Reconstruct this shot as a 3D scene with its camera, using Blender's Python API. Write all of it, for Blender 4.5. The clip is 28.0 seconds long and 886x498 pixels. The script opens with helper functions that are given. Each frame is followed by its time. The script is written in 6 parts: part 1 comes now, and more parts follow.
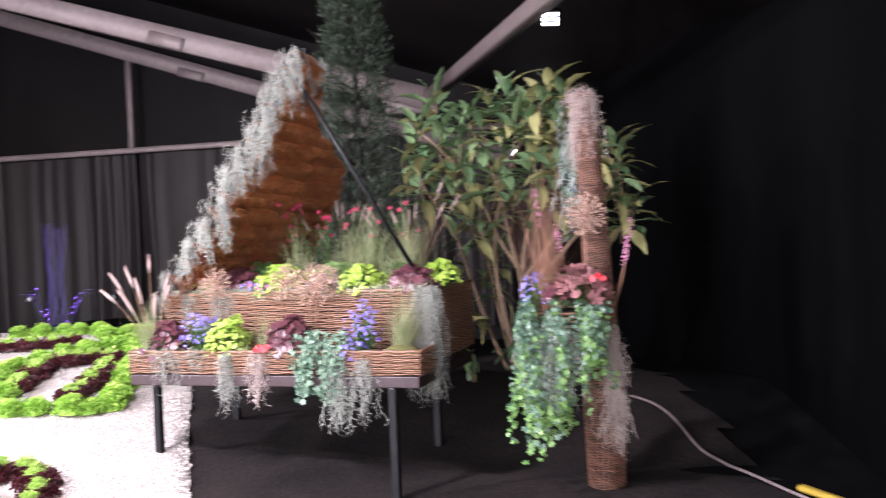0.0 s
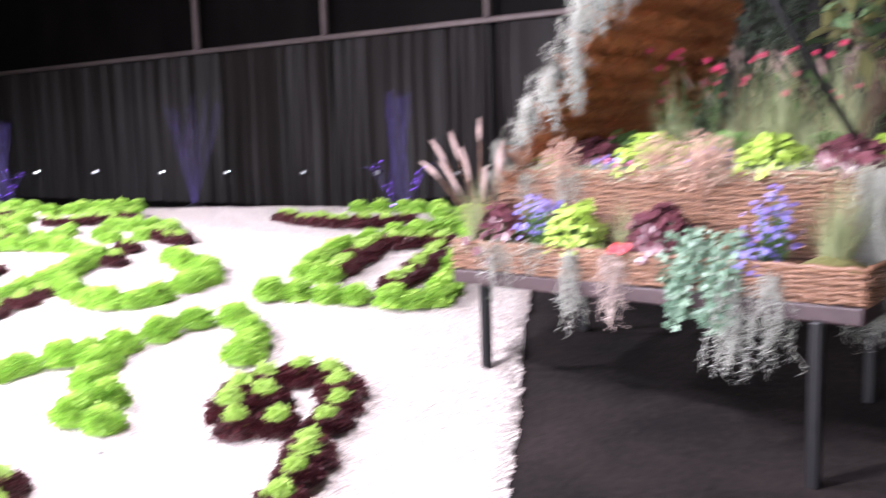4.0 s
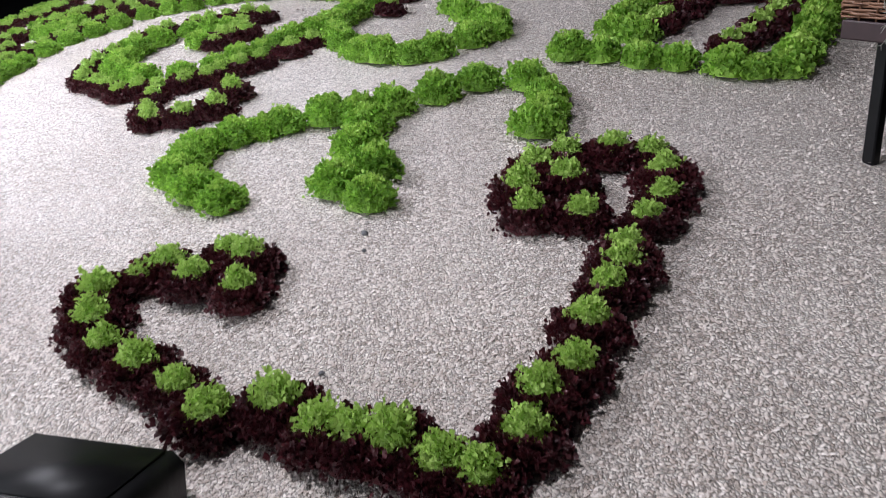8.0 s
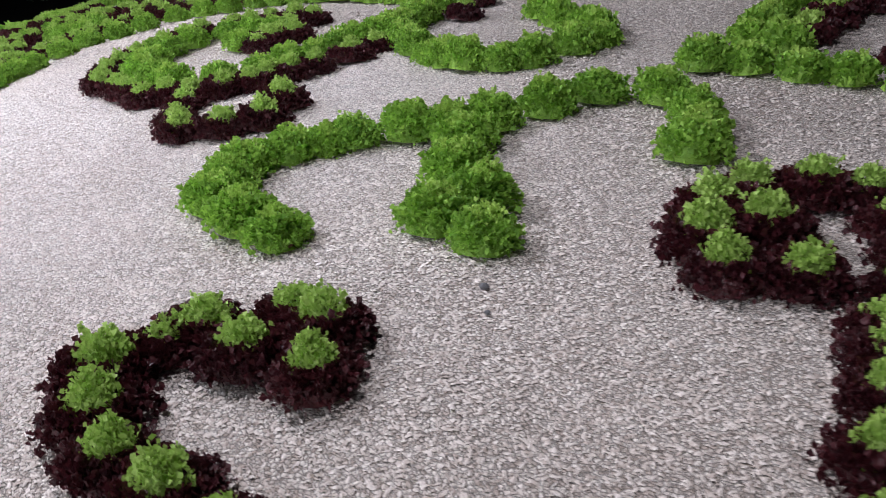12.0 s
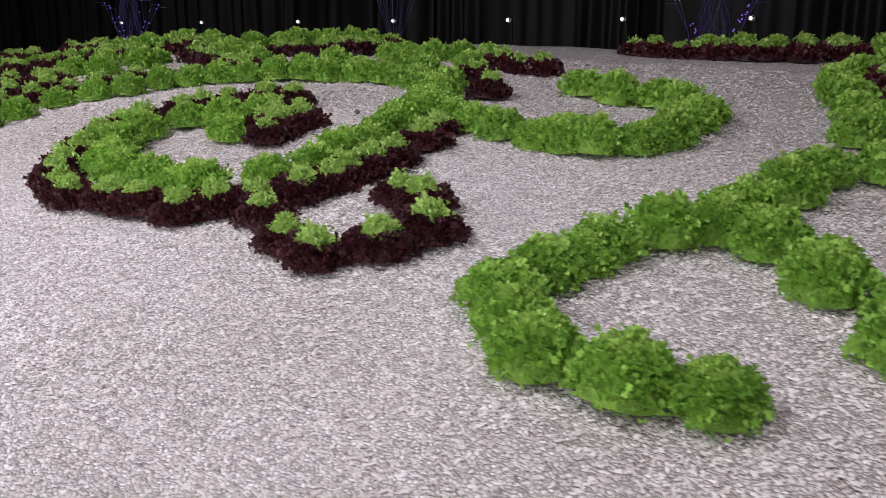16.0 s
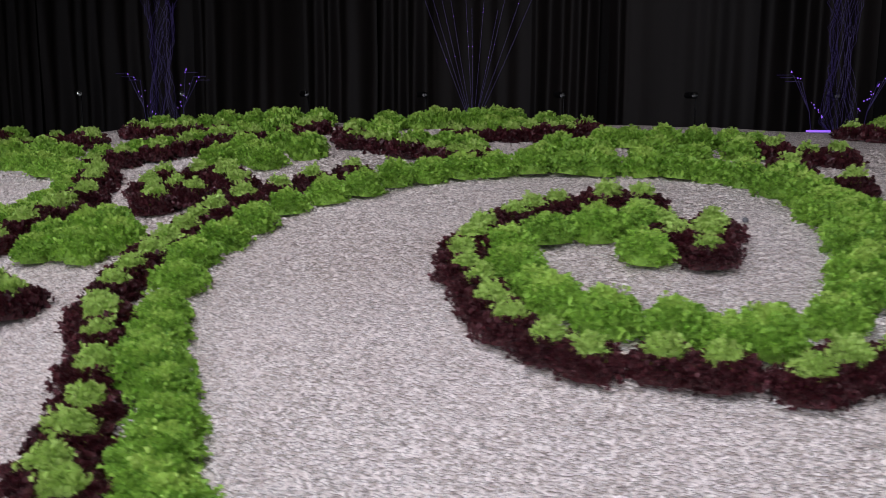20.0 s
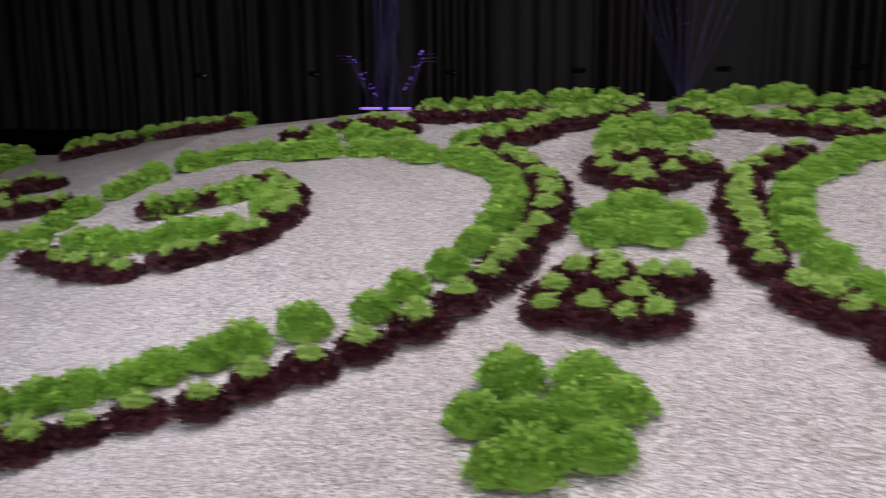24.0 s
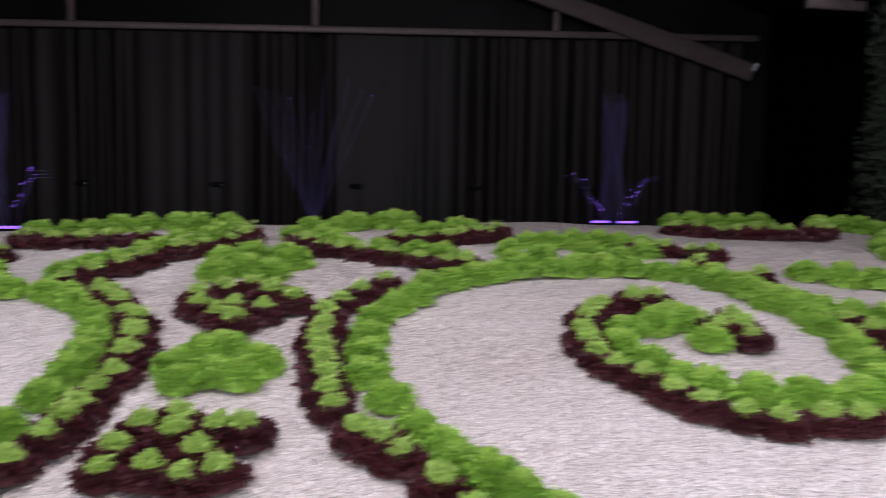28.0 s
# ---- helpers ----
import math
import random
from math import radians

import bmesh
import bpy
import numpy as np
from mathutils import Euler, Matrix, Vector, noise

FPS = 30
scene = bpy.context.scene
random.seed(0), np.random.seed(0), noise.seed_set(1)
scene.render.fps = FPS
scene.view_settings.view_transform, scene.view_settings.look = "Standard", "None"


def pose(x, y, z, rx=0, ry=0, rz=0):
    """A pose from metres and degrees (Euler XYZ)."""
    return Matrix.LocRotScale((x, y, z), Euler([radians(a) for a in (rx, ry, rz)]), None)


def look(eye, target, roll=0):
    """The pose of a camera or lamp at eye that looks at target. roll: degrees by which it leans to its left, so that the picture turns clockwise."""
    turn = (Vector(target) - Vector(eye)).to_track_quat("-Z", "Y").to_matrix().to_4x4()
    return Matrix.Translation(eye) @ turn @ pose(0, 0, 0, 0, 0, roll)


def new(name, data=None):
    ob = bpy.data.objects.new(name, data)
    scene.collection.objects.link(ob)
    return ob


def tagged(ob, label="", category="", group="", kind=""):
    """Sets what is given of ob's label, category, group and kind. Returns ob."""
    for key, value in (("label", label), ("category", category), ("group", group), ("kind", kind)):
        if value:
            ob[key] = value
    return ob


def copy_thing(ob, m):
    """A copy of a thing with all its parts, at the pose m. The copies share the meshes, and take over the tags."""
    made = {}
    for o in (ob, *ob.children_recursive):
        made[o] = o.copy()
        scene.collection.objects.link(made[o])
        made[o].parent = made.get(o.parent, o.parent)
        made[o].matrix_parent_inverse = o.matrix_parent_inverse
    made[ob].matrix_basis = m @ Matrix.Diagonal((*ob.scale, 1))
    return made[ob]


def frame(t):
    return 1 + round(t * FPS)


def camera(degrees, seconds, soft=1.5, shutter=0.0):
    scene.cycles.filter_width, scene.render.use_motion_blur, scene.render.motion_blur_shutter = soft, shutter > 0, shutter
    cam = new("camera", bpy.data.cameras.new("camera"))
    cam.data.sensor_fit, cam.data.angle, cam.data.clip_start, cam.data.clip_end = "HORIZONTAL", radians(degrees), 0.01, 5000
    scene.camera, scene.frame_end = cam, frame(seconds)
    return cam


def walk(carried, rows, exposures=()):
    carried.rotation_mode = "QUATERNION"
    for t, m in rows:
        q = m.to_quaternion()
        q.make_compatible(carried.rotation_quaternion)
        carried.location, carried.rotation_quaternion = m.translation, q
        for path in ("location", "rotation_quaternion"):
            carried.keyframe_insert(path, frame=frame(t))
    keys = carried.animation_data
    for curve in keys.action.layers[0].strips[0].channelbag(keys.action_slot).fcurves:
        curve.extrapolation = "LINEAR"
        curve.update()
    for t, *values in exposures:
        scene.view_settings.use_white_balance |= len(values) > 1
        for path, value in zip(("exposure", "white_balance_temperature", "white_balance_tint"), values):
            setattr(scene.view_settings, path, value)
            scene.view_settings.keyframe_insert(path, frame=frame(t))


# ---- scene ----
cam = camera(52.8, 28.0, soft=0.8, shutter=0.5)
PATH = [
    (0, (0.135, -0.232, 1.143), (-0.278, 1.725, 1.118), -2.4),
    (0.5, (0.085, 0.057, 1.127), (-0.509, 1.966, 1.109), -0.5),
    (1, (-0.034, 0.338, 1.117), (-0.633, 2.245, 1.082), -0.3),
    (1.5, (-0.156, 0.550, 1.119), (-0.709, 2.471, 1.067), -1.6),
    (2, (-0.197, 0.691, 1.113), (-0.796, 2.598, 1.044), -1.7),
    (2.5, (-0.221, 0.826, 1.128), (-0.830, 2.731, 1.112), -0.5),
    (3, (-0.241, 0.882, 1.126), (-0.886, 2.775, 1.123), -0.4),
    (3.5, (-0.279, 0.872, 1.097), (-1.087, 2.700, 1.013), -0.8),
    (4, (-0.364, 0.853, 1.063), (-1.489, 2.487, 0.806), -1.6),
    (4.5, (-0.522, 0.886, 0.999), (-1.865, 2.316, 0.612), -0.3),
    (6.5, (-0.868, 1.055, 0.940), (-2.400, 2.259, 0.487), -1.9),
    (7, (-0.905, 1.152, 0.900), (-2.447, 2.293, 0.333), -1.5),
    (7.5, (-0.924, 1.248, 0.865), (-2.443, 2.369, 0.203), -1.9),
    (8, (-0.989, 1.322, 0.861), (-2.472, 2.460, 0.148), -2.2),
    (8.5, (-1.128, 1.386, 0.871), (-2.611, 2.533, 0.175), -2.5),
    (9, (-1.206, 1.436, 0.866), (-2.702, 2.560, 0.160), -1.8),
    (9.5, (-1.274, 1.530, 0.867), (-2.818, 2.602, 0.184), -0.8),
    (10, (-1.309, 1.586, 0.862), (-2.880, 2.621, 0.183), -1.0),
    (10.5, (-1.329, 1.608, 0.839), (-2.931, 2.608, 0.180), -1.2),
    (11, (-1.393, 1.613, 0.781), (-2.988, 2.633, 0.135), -0.3),
    (11.5, (-1.525, 1.562, 0.720), (-3.069, 2.650, 0.063), -0.5),
    (13.5, (-2.216, 1.398, 0.578), (-3.588, 2.760, 0.066), 0.2),
    (14, (-2.402, 1.294, 0.577), (-3.622, 2.800, 0.085), -0.6),
    (14.5, (-2.570, 1.246, 0.589), (-3.795, 2.756, 0.123), -0.7),
    (15, (-2.728, 1.237, 0.590), (-3.905, 2.789, 0.137), 0.6),
    (15.5, (-2.902, 1.163, 0.590), (-4.017, 2.758, 0.131), -0.8),
    (16, (-3.067, 1.101, 0.593), (-4.118, 2.738, 0.130), 0.2),
    (16.5, (-3.228, 1.125, 0.590), (-4.284, 2.759, 0.130), 0.9),
    (17, (-3.382, 1.143, 0.607), (-4.421, 2.790, 0.150), 0.8),
    (17.5, (-3.581, 1.099, 0.619), (-4.570, 2.787, 0.201), -1.3),
    (18, (-3.770, 1.097, 0.596), (-4.745, 2.798, 0.200), 0.3),
    (18.5, (-3.959, 1.110, 0.620), (-4.896, 2.835, 0.236), 1.4),
    (19, (-4.226, 1.041, 0.644), (-5.024, 2.839, 0.282), 0.6),
    (19.5, (-4.501, 0.945, 0.654), (-5.298, 2.747, 0.310), 1.3),
    (20, (-4.778, 0.918, 0.659), (-5.525, 2.745, 0.335), 0.4),
    (20.5, (-5.014, 0.850, 0.661), (-5.716, 2.695, 0.341), -0.5),
    (22.5, (-5.889, 0.553, 0.663), (-6.257, 2.483, 0.291), -4.0),
    (23, (-6.045, 0.429, 0.664), (-6.335, 2.374, 0.298), -1.5),
    (23.5, (-6.230, 0.232, 0.683), (-6.617, 2.152, 0.279), -1.3),
    (24, (-6.465, 0.169, 0.713), (-7.059, 2.039, 0.326), -0.7),
    (24.5, (-6.671, 0.119, 0.727), (-7.432, 1.927, 0.336), -0.0),
    (25, (-6.781, 0.084, 0.752), (-7.619, 1.853, 0.342), 0.9),
    (25.5, (-6.769, 0.115, 0.776), (-7.478, 1.961, 0.477), 1.3),
    (26, (-6.690, 0.157, 0.793), (-7.077, 2.105, 0.556), 1.7),
    (26.5, (-6.582, 0.183, 0.798), (-6.739, 2.166, 0.594), 1.1),
    (27, (-6.448, 0.203, 0.785), (-6.570, 2.189, 0.585), 0.6),
    (27.5, (-6.322, 0.226, 0.809), (-6.481, 2.210, 0.613), 0.6),
    (28, (-6.172, 0.212, 0.859), (-6.071, 2.202, 0.683), 0.8),
]
EXPOSURES = [(0.0, 1.35, 6350, 19), (0.8, 1.52, 6250, 18), (3.4, 1.45, 6250, 19), (4.2, 1.30, 6250, 19), (4.8, 0.85, 6350, 12), (6.5, -0.60, 6250, 8), (8.0, -0.70, 6250, 8), (11.0, -1.00, 6250, 9), (13.5, -1.20, 6300, 13), (16.0, -1.40, 6320, 14), (18.0, -1.65, 6320, 15), (20.0, -1.68, 6350, 14), (23.0, -1.53, 6450, 14), (25.0, -1.44, 6400, 15), (26.2, -1.46, 6400, 15), (28.0, -1.22, 6350, 17)]
walk(cam, [(t, look(eye, target, roll)) for t, eye, target, roll in PATH], EXPOSURES)

# ---------------------------------------------------------------- light
world = bpy.data.worlds.new("sky")
scene.world = world
world.use_nodes = True
wn = world.node_tree
sky = wn.nodes.new("ShaderNodeTexSky")
sky.sky_type = "NISHITA"
sky.sun_disc = False
sky.sun_elevation, sky.sun_rotation = radians(40), radians(200)
wn.links.new(sky.outputs[0], wn.nodes["Background"].inputs[0])
wn.nodes["Background"].inputs[1].default_value = 0.12


def area_lamp(name, eye, target, sx, sy, watts, colour):
    data = bpy.data.lights.new(name, "AREA")
    data.shape, data.size, data.size_y, data.energy, data.color = "RECTANGLE", sx, sy, watts, colour
    ob = new(name, data)
    ob.matrix_world = look(eye, target)
    return ob


# daylight through the open long side of the tent, behind the walk
area_lamp("daylight_opening", (-3.5, -4.6, 1.9), (-4.0, 3.0, 0.6), 15.0, 3.6, 700, (0.92, 0.92, 1.0))
# exhibition floodlights hung from the roof frame
FLOODS = [(0.55, -0.5, 3.1, -1.4, 3.9, 1.0, 98, 0), (-5.6, 0.6, 3.4, -5.0, 2.3, 0.0, 192, 0), (-7.6, 1.6, 3.4, -7.0, 3.4, 0.0, 185, 0), (-2.6, 1.2, 3.4, -2.6, 2.5, 0.0, 140, 0), (-5.2, -0.4, 3.2, -4.9, 1.9, 0.0, 34, 1), (-8.6, -0.2, 3.2, -8.1, 2.6, 0.0, 30, 1)]
for fx, fy, fz, gx, gy, gz, watts, blue in FLOODS:
    lamp = area_lamp("hung_floodlight_glow", (fx, fy, fz), (gx, gy, gz), 0.3, 0.22, watts, (0.72, 0.84, 1.0) if blue else (0.96, 0.925, 1.0))
    if blue:
        lamp.data.spread = radians(60)

# ---------------------------------------------------------------- helpers


MOUND = [0.2574, -0.1114, 0.5744, -0.2673, -0.2354, -0.3324, 0.0451, -0.0163, -0.0007, -0.0032]


def ground_z(x, y):
    """A low mound: highest behind the middle of the planting, falling to the walk and to both sides."""

    def swell(u, v):
        u, v = (u + 5) / 4, (v - 3) / 3
        return sum(a * b for a, b in zip(MOUND, (1, u, v, u * u, u * v, v * v, u ** 3, u * u * v, u * v * v, v ** 3)))

    crest = 5.0 + 1.2 * min(max((x + 6.3) / 1.5, 0), 1)
    cx, cy = min(max(x, -10.2), -1.9), min(max(y, 1.9), crest)
    z = swell(cx, cy)
    if x != cx:
        z += 9.0 * (swell(cx + 0.05, cy) - swell(cx - 0.05, cy)) * math.tanh((x - cx) / 1.5)
    if y < cy:
        z += 12.8 * (swell(cx, cy + 0.05) - swell(cx, cy - 0.05)) * math.tanh((y - cy) / 1.6)
    z -= 0.08 * min(max(y - crest, 0), 5.0)
    z += 0.17 * math.exp(-((x + 3.3) ** 2) / 1.5 - (y - 5.7) ** 2 / 1.3)
    z += 0.27 * min(max((x + 1.9) / 1.0, 0), 1) * min(max((y - 4.1) / 1.1, 0), 1)
    return max(z, -1.0)


def material(name, roughness=0.8, metallic=0.0):
    m = bpy.data.materials.new(name)
    m.use_nodes = True
    b = m.node_tree.nodes["Principled BSDF"]
    b.inputs["Roughness"].default_value, b.inputs["Metallic"].default_value = roughness, metallic
    return m, m.node_tree, b


def mottled(name, dark, light, scale, roughness=0.8, bump=0.0, metallic=0.0, stretch=(1, 1, 1), detail=6.0, per_object=0.0, per_island=0.0, sheen_through=0.0, broad=1.5, gloss=0.5):
    """A colour that wanders between two tones at two scales, with relief."""
    m, t, b = material(name, roughness, metallic)
    b.inputs["Specular IOR Level"].default_value = gloss
    N, L = t.nodes.new, t.links.new
    tc = N("ShaderNodeTexCoord")
    mp = N("ShaderNodeMapping")
    mp.inputs["Scale"].default_value = stretch
    L(tc.outputs["Object"], mp.inputs[0])
    fine, wide = N("ShaderNodeTexNoise"), N("ShaderNodeTexNoise")
    fine.inputs["Scale"].default_value, fine.inputs["Detail"].default_value = scale, detail
    wide.inputs["Scale"].default_value, wide.inputs["Detail"].default_value = broad, 3.0
    L(mp.outputs[0], fine.inputs["Vector"]), L(mp.outputs[0], wide.inputs["Vector"])
    add = N("ShaderNodeMath")
    add.operation = "ADD"
    L(fine.outputs[0], add.inputs[0]), L(wide.outputs[0], add.inputs[1])
    last = add.outputs[0]
    for strength, source in ((per_object, "ShaderNodeObjectInfo"), (per_island, "ShaderNodeNewGeometry")):
        if strength:
            inf, mul = N(source), N("ShaderNodeMath")
            mul.operation, mul.inputs[1].default_value = "MULTIPLY_ADD", strength
            L(inf.outputs["Random" if strength == per_object and source == "ShaderNodeObjectInfo" else "Random Per Island"], mul.inputs[0])
            L(last, mul.inputs[2])
            last = mul.outputs[0]
    ramp = N("ShaderNodeValToRGB")
    span = per_object + per_island
    mr = N("ShaderNodeMapRange")
    mr.inputs["From Min"].default_value, mr.inputs["From Max"].default_value = 0.65, 1.35 + span
    L(last, mr.inputs[0]), L(mr.outputs[0], ramp.inputs[0])
    ramp.color_ramp.elements[0].color, ramp.color_ramp.elements[1].color = (*dark, 1), (*light, 1)
    L(ramp.outputs[0], b.inputs["Base Color"])
    if bump:
        bp = N("ShaderNodeBump")
        bp.inputs["Strength"].default_value, bp.inputs["Distance"].default_value = bump, 0.01
        L(fine.outputs[0], bp.inputs["Height"]), L(bp.outputs[0], b.inputs["Normal"])
    if sheen_through:
        tr, mix = N("ShaderNodeBsdfTranslucent"), N("ShaderNodeMixShader")
        mix.inputs[0].default_value = sheen_through
        L(ramp.outputs[0], tr.inputs[0]), L(b.outputs[0], mix.inputs[1]), L(tr.outputs[0], mix.inputs[2])
        L(mix.outputs[0], t.nodes["Material Output"].inputs[0])
    return m


def glow(name, colour, strength):
    m, t, b = material(name, 0.4)
    b.inputs["Base Color"].default_value = (*[0.02 + 0.03 * c for c in colour], 1)
    b.inputs["Emission Color"].default_value, b.inputs["Emission Strength"].default_value = (*colour, 1), strength
    return m


class Bag:
    """Gathers vertices and faces of one mesh."""

    def __init__(self):
        self.v, self.f, self.mi = [], [], []

    def add(self, verts, faces, slot=0):
        n = len(self.v)
        self.v.extend(tuple(p) for p in verts)
        self.f.extend(tuple(i + n for i in q) for q in faces)
        self.mi.extend([slot] * len(faces))
        return self

    def grid(self, rows, slot=0, closed=False):
        """A sheet over rows of points."""
        w = len(rows[0])
        faces = []
        for a in range(len(rows) - 1):
            for b in range(w if closed else w - 1):
                c = (b + 1) % w
                faces.append((a * w + b, a * w + c, (a + 1) * w + c, (a + 1) * w + b))
        return self.add([p for r in rows for p in r], faces, slot)

    def box(self, x0, x1, y0, y1, z0, z1, m=None, bevel=0.0, slot=0):
        c = min(bevel, (x1 - x0) / 3, (y1 - y0) / 3)
        ring = [(x0 + c, y0), (x1 - c, y0), (x1, y0 + c), (x1, y1 - c), (x1 - c, y1), (x0 + c, y1), (x0, y1 - c), (x0, y0 + c)] if c else [(x0, y0), (x1, y0), (x1, y1), (x0, y1)]
        k = len(ring)
        levels = [(z0, 1)] if not c else [(z0, 0), (z0 + c, 1), (z1 - c, 1), (z1, 0)]
        if not c:
            levels = [(z0, 1), (z1, 1)]
        cx, cy = (x0 + x1) / 2, (y0 + y1) / 2
        pts = []
        for z, full in levels:
            for x, y in ring:
                if full:
                    pts.append((x, y, z))
                else:
                    pts.append((x - math.copysign(c * 0.6, x - cx), y - math.copysign(c * 0.6, y - cy), z))
        if m is not None:
            pts = [m @ Vector(p) for p in pts]
        faces = [tuple(reversed(range(k)))]
        for a in range(len(levels) - 1):
            faces += [(a * k + b, a * k + (b + 1) % k, (a + 1) * k + (b + 1) % k, (a + 1) * k + b) for b in range(k)]
        faces.append(tuple(range((len(levels) - 1) * k, len(levels) * k)))
        return self.add(pts, faces, slot)

    def tube(self, pts, radii, sides=6, slot=0, cap=True):
        pts = [Vector(p) for p in pts]
        if not isinstance(radii, (list, tuple)):
            radii = [radii] * len(pts)
        rows, side = [], None
        for i, p in enumerate(pts):
            d = (pts[min(i + 1, len(pts) - 1)] - pts[max(i - 1, 0)]).normalized()
            if side is None:
                side = d.cross(Vector((0, 0, 1)) if abs(d.z) < 0.9 else Vector((1, 0, 0))).normalized()
            side = (side - d * side.dot(d)).normalized()
            up = d.cross(side)
            rows.append([p + radii[i] * (math.cos(a) * side + math.sin(a) * up) for a in [2 * math.pi * k / sides for k in range(sides)]])
        n = len(self.v)
        self.grid(rows, slot, closed=True)
        if cap:
            self.f.append(tuple(n + k for k in reversed(range(sides))))
            self.f.append(tuple(n + (len(rows) - 1) * sides + k for k in range(sides)))
            self.mi.extend([slot, slot])
        return self

    def leaf(self, base, along, up, length, width, shape, droop=0.3, ruffle=0.0, across=2, fold=0.15, slot=0, rnd=random):
        """A leaf blade: shape lists half-widths from base to tip."""
        along, up = Vector(along).normalized(), Vector(up)
        side = along.cross(up)
        side = side.normalized() if side.length > 1e-4 else along.cross(Vector((0.3, 0.9, 0.2))).normalized()
        up = side.cross(along).normalized()
        base, n, rows = Vector(base), len(shape), []
        ph = rnd.uniform(0, 6)
        for i, w in enumerate(shape):
            s = i / (n - 1)
            c = base + along * (length * s * (1 - 0.25 * droop * s)) - up * (length * droop * s * s)
            row = []
            for j in range(across + 1):
                q = 2 * j / across - 1
                h = fold * abs(q) * width * w
                if ruffle:
                    h += ruffle * width * abs(q) * math.sin(ph + 2.7 * i + 2.1 * j)
                row.append(c + side * (q * w * width / 2) + up * h)
            rows.append(row)
        return self.grid(rows, slot)

    def mesh(self, name, *mats, smooth=True):
        me = bpy.data.meshes.new(name)
        me.from_pydata(self.v, [], self.f)
        for m in mats:
            me.materials.append(m)
        if len(mats) > 1:
            me.polygons.foreach_set("material_index", self.mi)
        if smooth:
            me.polygons.foreach_set("use_smooth", [True] * len(me.polygons))
        me.update()
        return me


def thing(name, label, category, group="", at=None, kind=""):
    """An Empty that holds a thing's parts."""
    ob = new(name)
    ob.empty_display_size = 0.05
    if at is not None:
        ob.matrix_world = at
    return tagged(ob, label, category, group, kind)


def part(name, bag, mats, parent=None, label="", smooth=True):
    mats = mats if isinstance(mats, (list, tuple)) else [mats]
    ob = new(name, bag.mesh(name, *mats, smooth=smooth) if isinstance(bag, Bag) else bag)
    if parent is not None:
        ob.parent = parent
    if label:
        ob["label"] = label
    return ob


def piece(name, bag, mats, label, category="", group="", kind="", smooth=True):
    return tagged(part(name, bag, mats, None, "", smooth), label, category, group, kind)


# ---------------------------------------------------------------- materials


def chippings(name, dark, light, size):
    """Tight crushed stone: one tone for each chip, shade between them painted as dark lines, and relief."""
    m, t, b = material(name, 0.88)
    N, L = t.nodes.new, t.links.new
    tc, cell, edge, wide = N("ShaderNodeTexCoord"), N("ShaderNodeTexVoronoi"), N("ShaderNodeTexVoronoi"), N("ShaderNodeTexNoise")
    edge.feature = "DISTANCE_TO_EDGE"
    warp, mixv = N("ShaderNodeTexNoise"), N("ShaderNodeVectorMath")
    warp.inputs["Scale"].default_value = 1.2 / size
    mixv.operation = "MULTIPLY_ADD"
    mixv.inputs[1].default_value = (0.6 * size,) * 3
    L(tc.outputs["Object"], warp.inputs["Vector"]), L(warp.outputs["Color"], mixv.inputs[0]), L(tc.outputs["Object"], mixv.inputs[2])
    for v in (cell, edge):
        v.inputs["Scale"].default_value = 1.0 / size
        L(mixv.outputs[0], v.inputs["Vector"])
    wide.inputs["Scale"].default_value = 1.1
    L(tc.outputs["Object"], wide.inputs["Vector"])
    sep, add, mr, ramp = N("ShaderNodeSeparateColor"), N("ShaderNodeMath"), N("ShaderNodeMapRange"), N("ShaderNodeValToRGB")
    L(cell.outputs["Color"], sep.inputs[0]), L(sep.outputs[0], add.inputs[0]), L(wide.outputs[0], add.inputs[1])
    mr.inputs["From Min"].default_value, mr.inputs["From Max"].default_value = 0.3, 1.5
    L(add.outputs[0], mr.inputs[0]), L(mr.outputs[0], ramp.inputs[0])
    ramp.color_ramp.elements[0].color, ramp.color_ramp.elements[1].color = (*dark, 1), (*light, 1)
    gap_shade, mul = N("ShaderNodeMapRange"), N("ShaderNodeMix")
    mul.data_type, mul.blend_type = "RGBA", "MULTIPLY"
    mul.inputs[0].default_value = 1.0
    gap_shade.inputs["From Max"].default_value, gap_shade.inputs["To Min"].default_value = 0.14, 0.25
    L(edge.outputs["Distance"], gap_shade.inputs[0]), L(ramp.outputs[0], mul.inputs[6]), L(gap_shade.outputs[0], mul.inputs[7])
    L(mul.outputs[2], b.inputs["Base Color"])
    top, bump = N("ShaderNodeMapRange"), N("ShaderNodeBump")
    top.inputs["From Max"].default_value = 0.3
    bump.inputs["Strength"].default_value, bump.inputs["Distance"].default_value = 0.9, 0.5 * size
    L(edge.outputs["Distance"], top.inputs[0]), L(top.outputs[0], bump.inputs["Height"]), L(bump.outputs[0], b.inputs["Normal"])
    return m


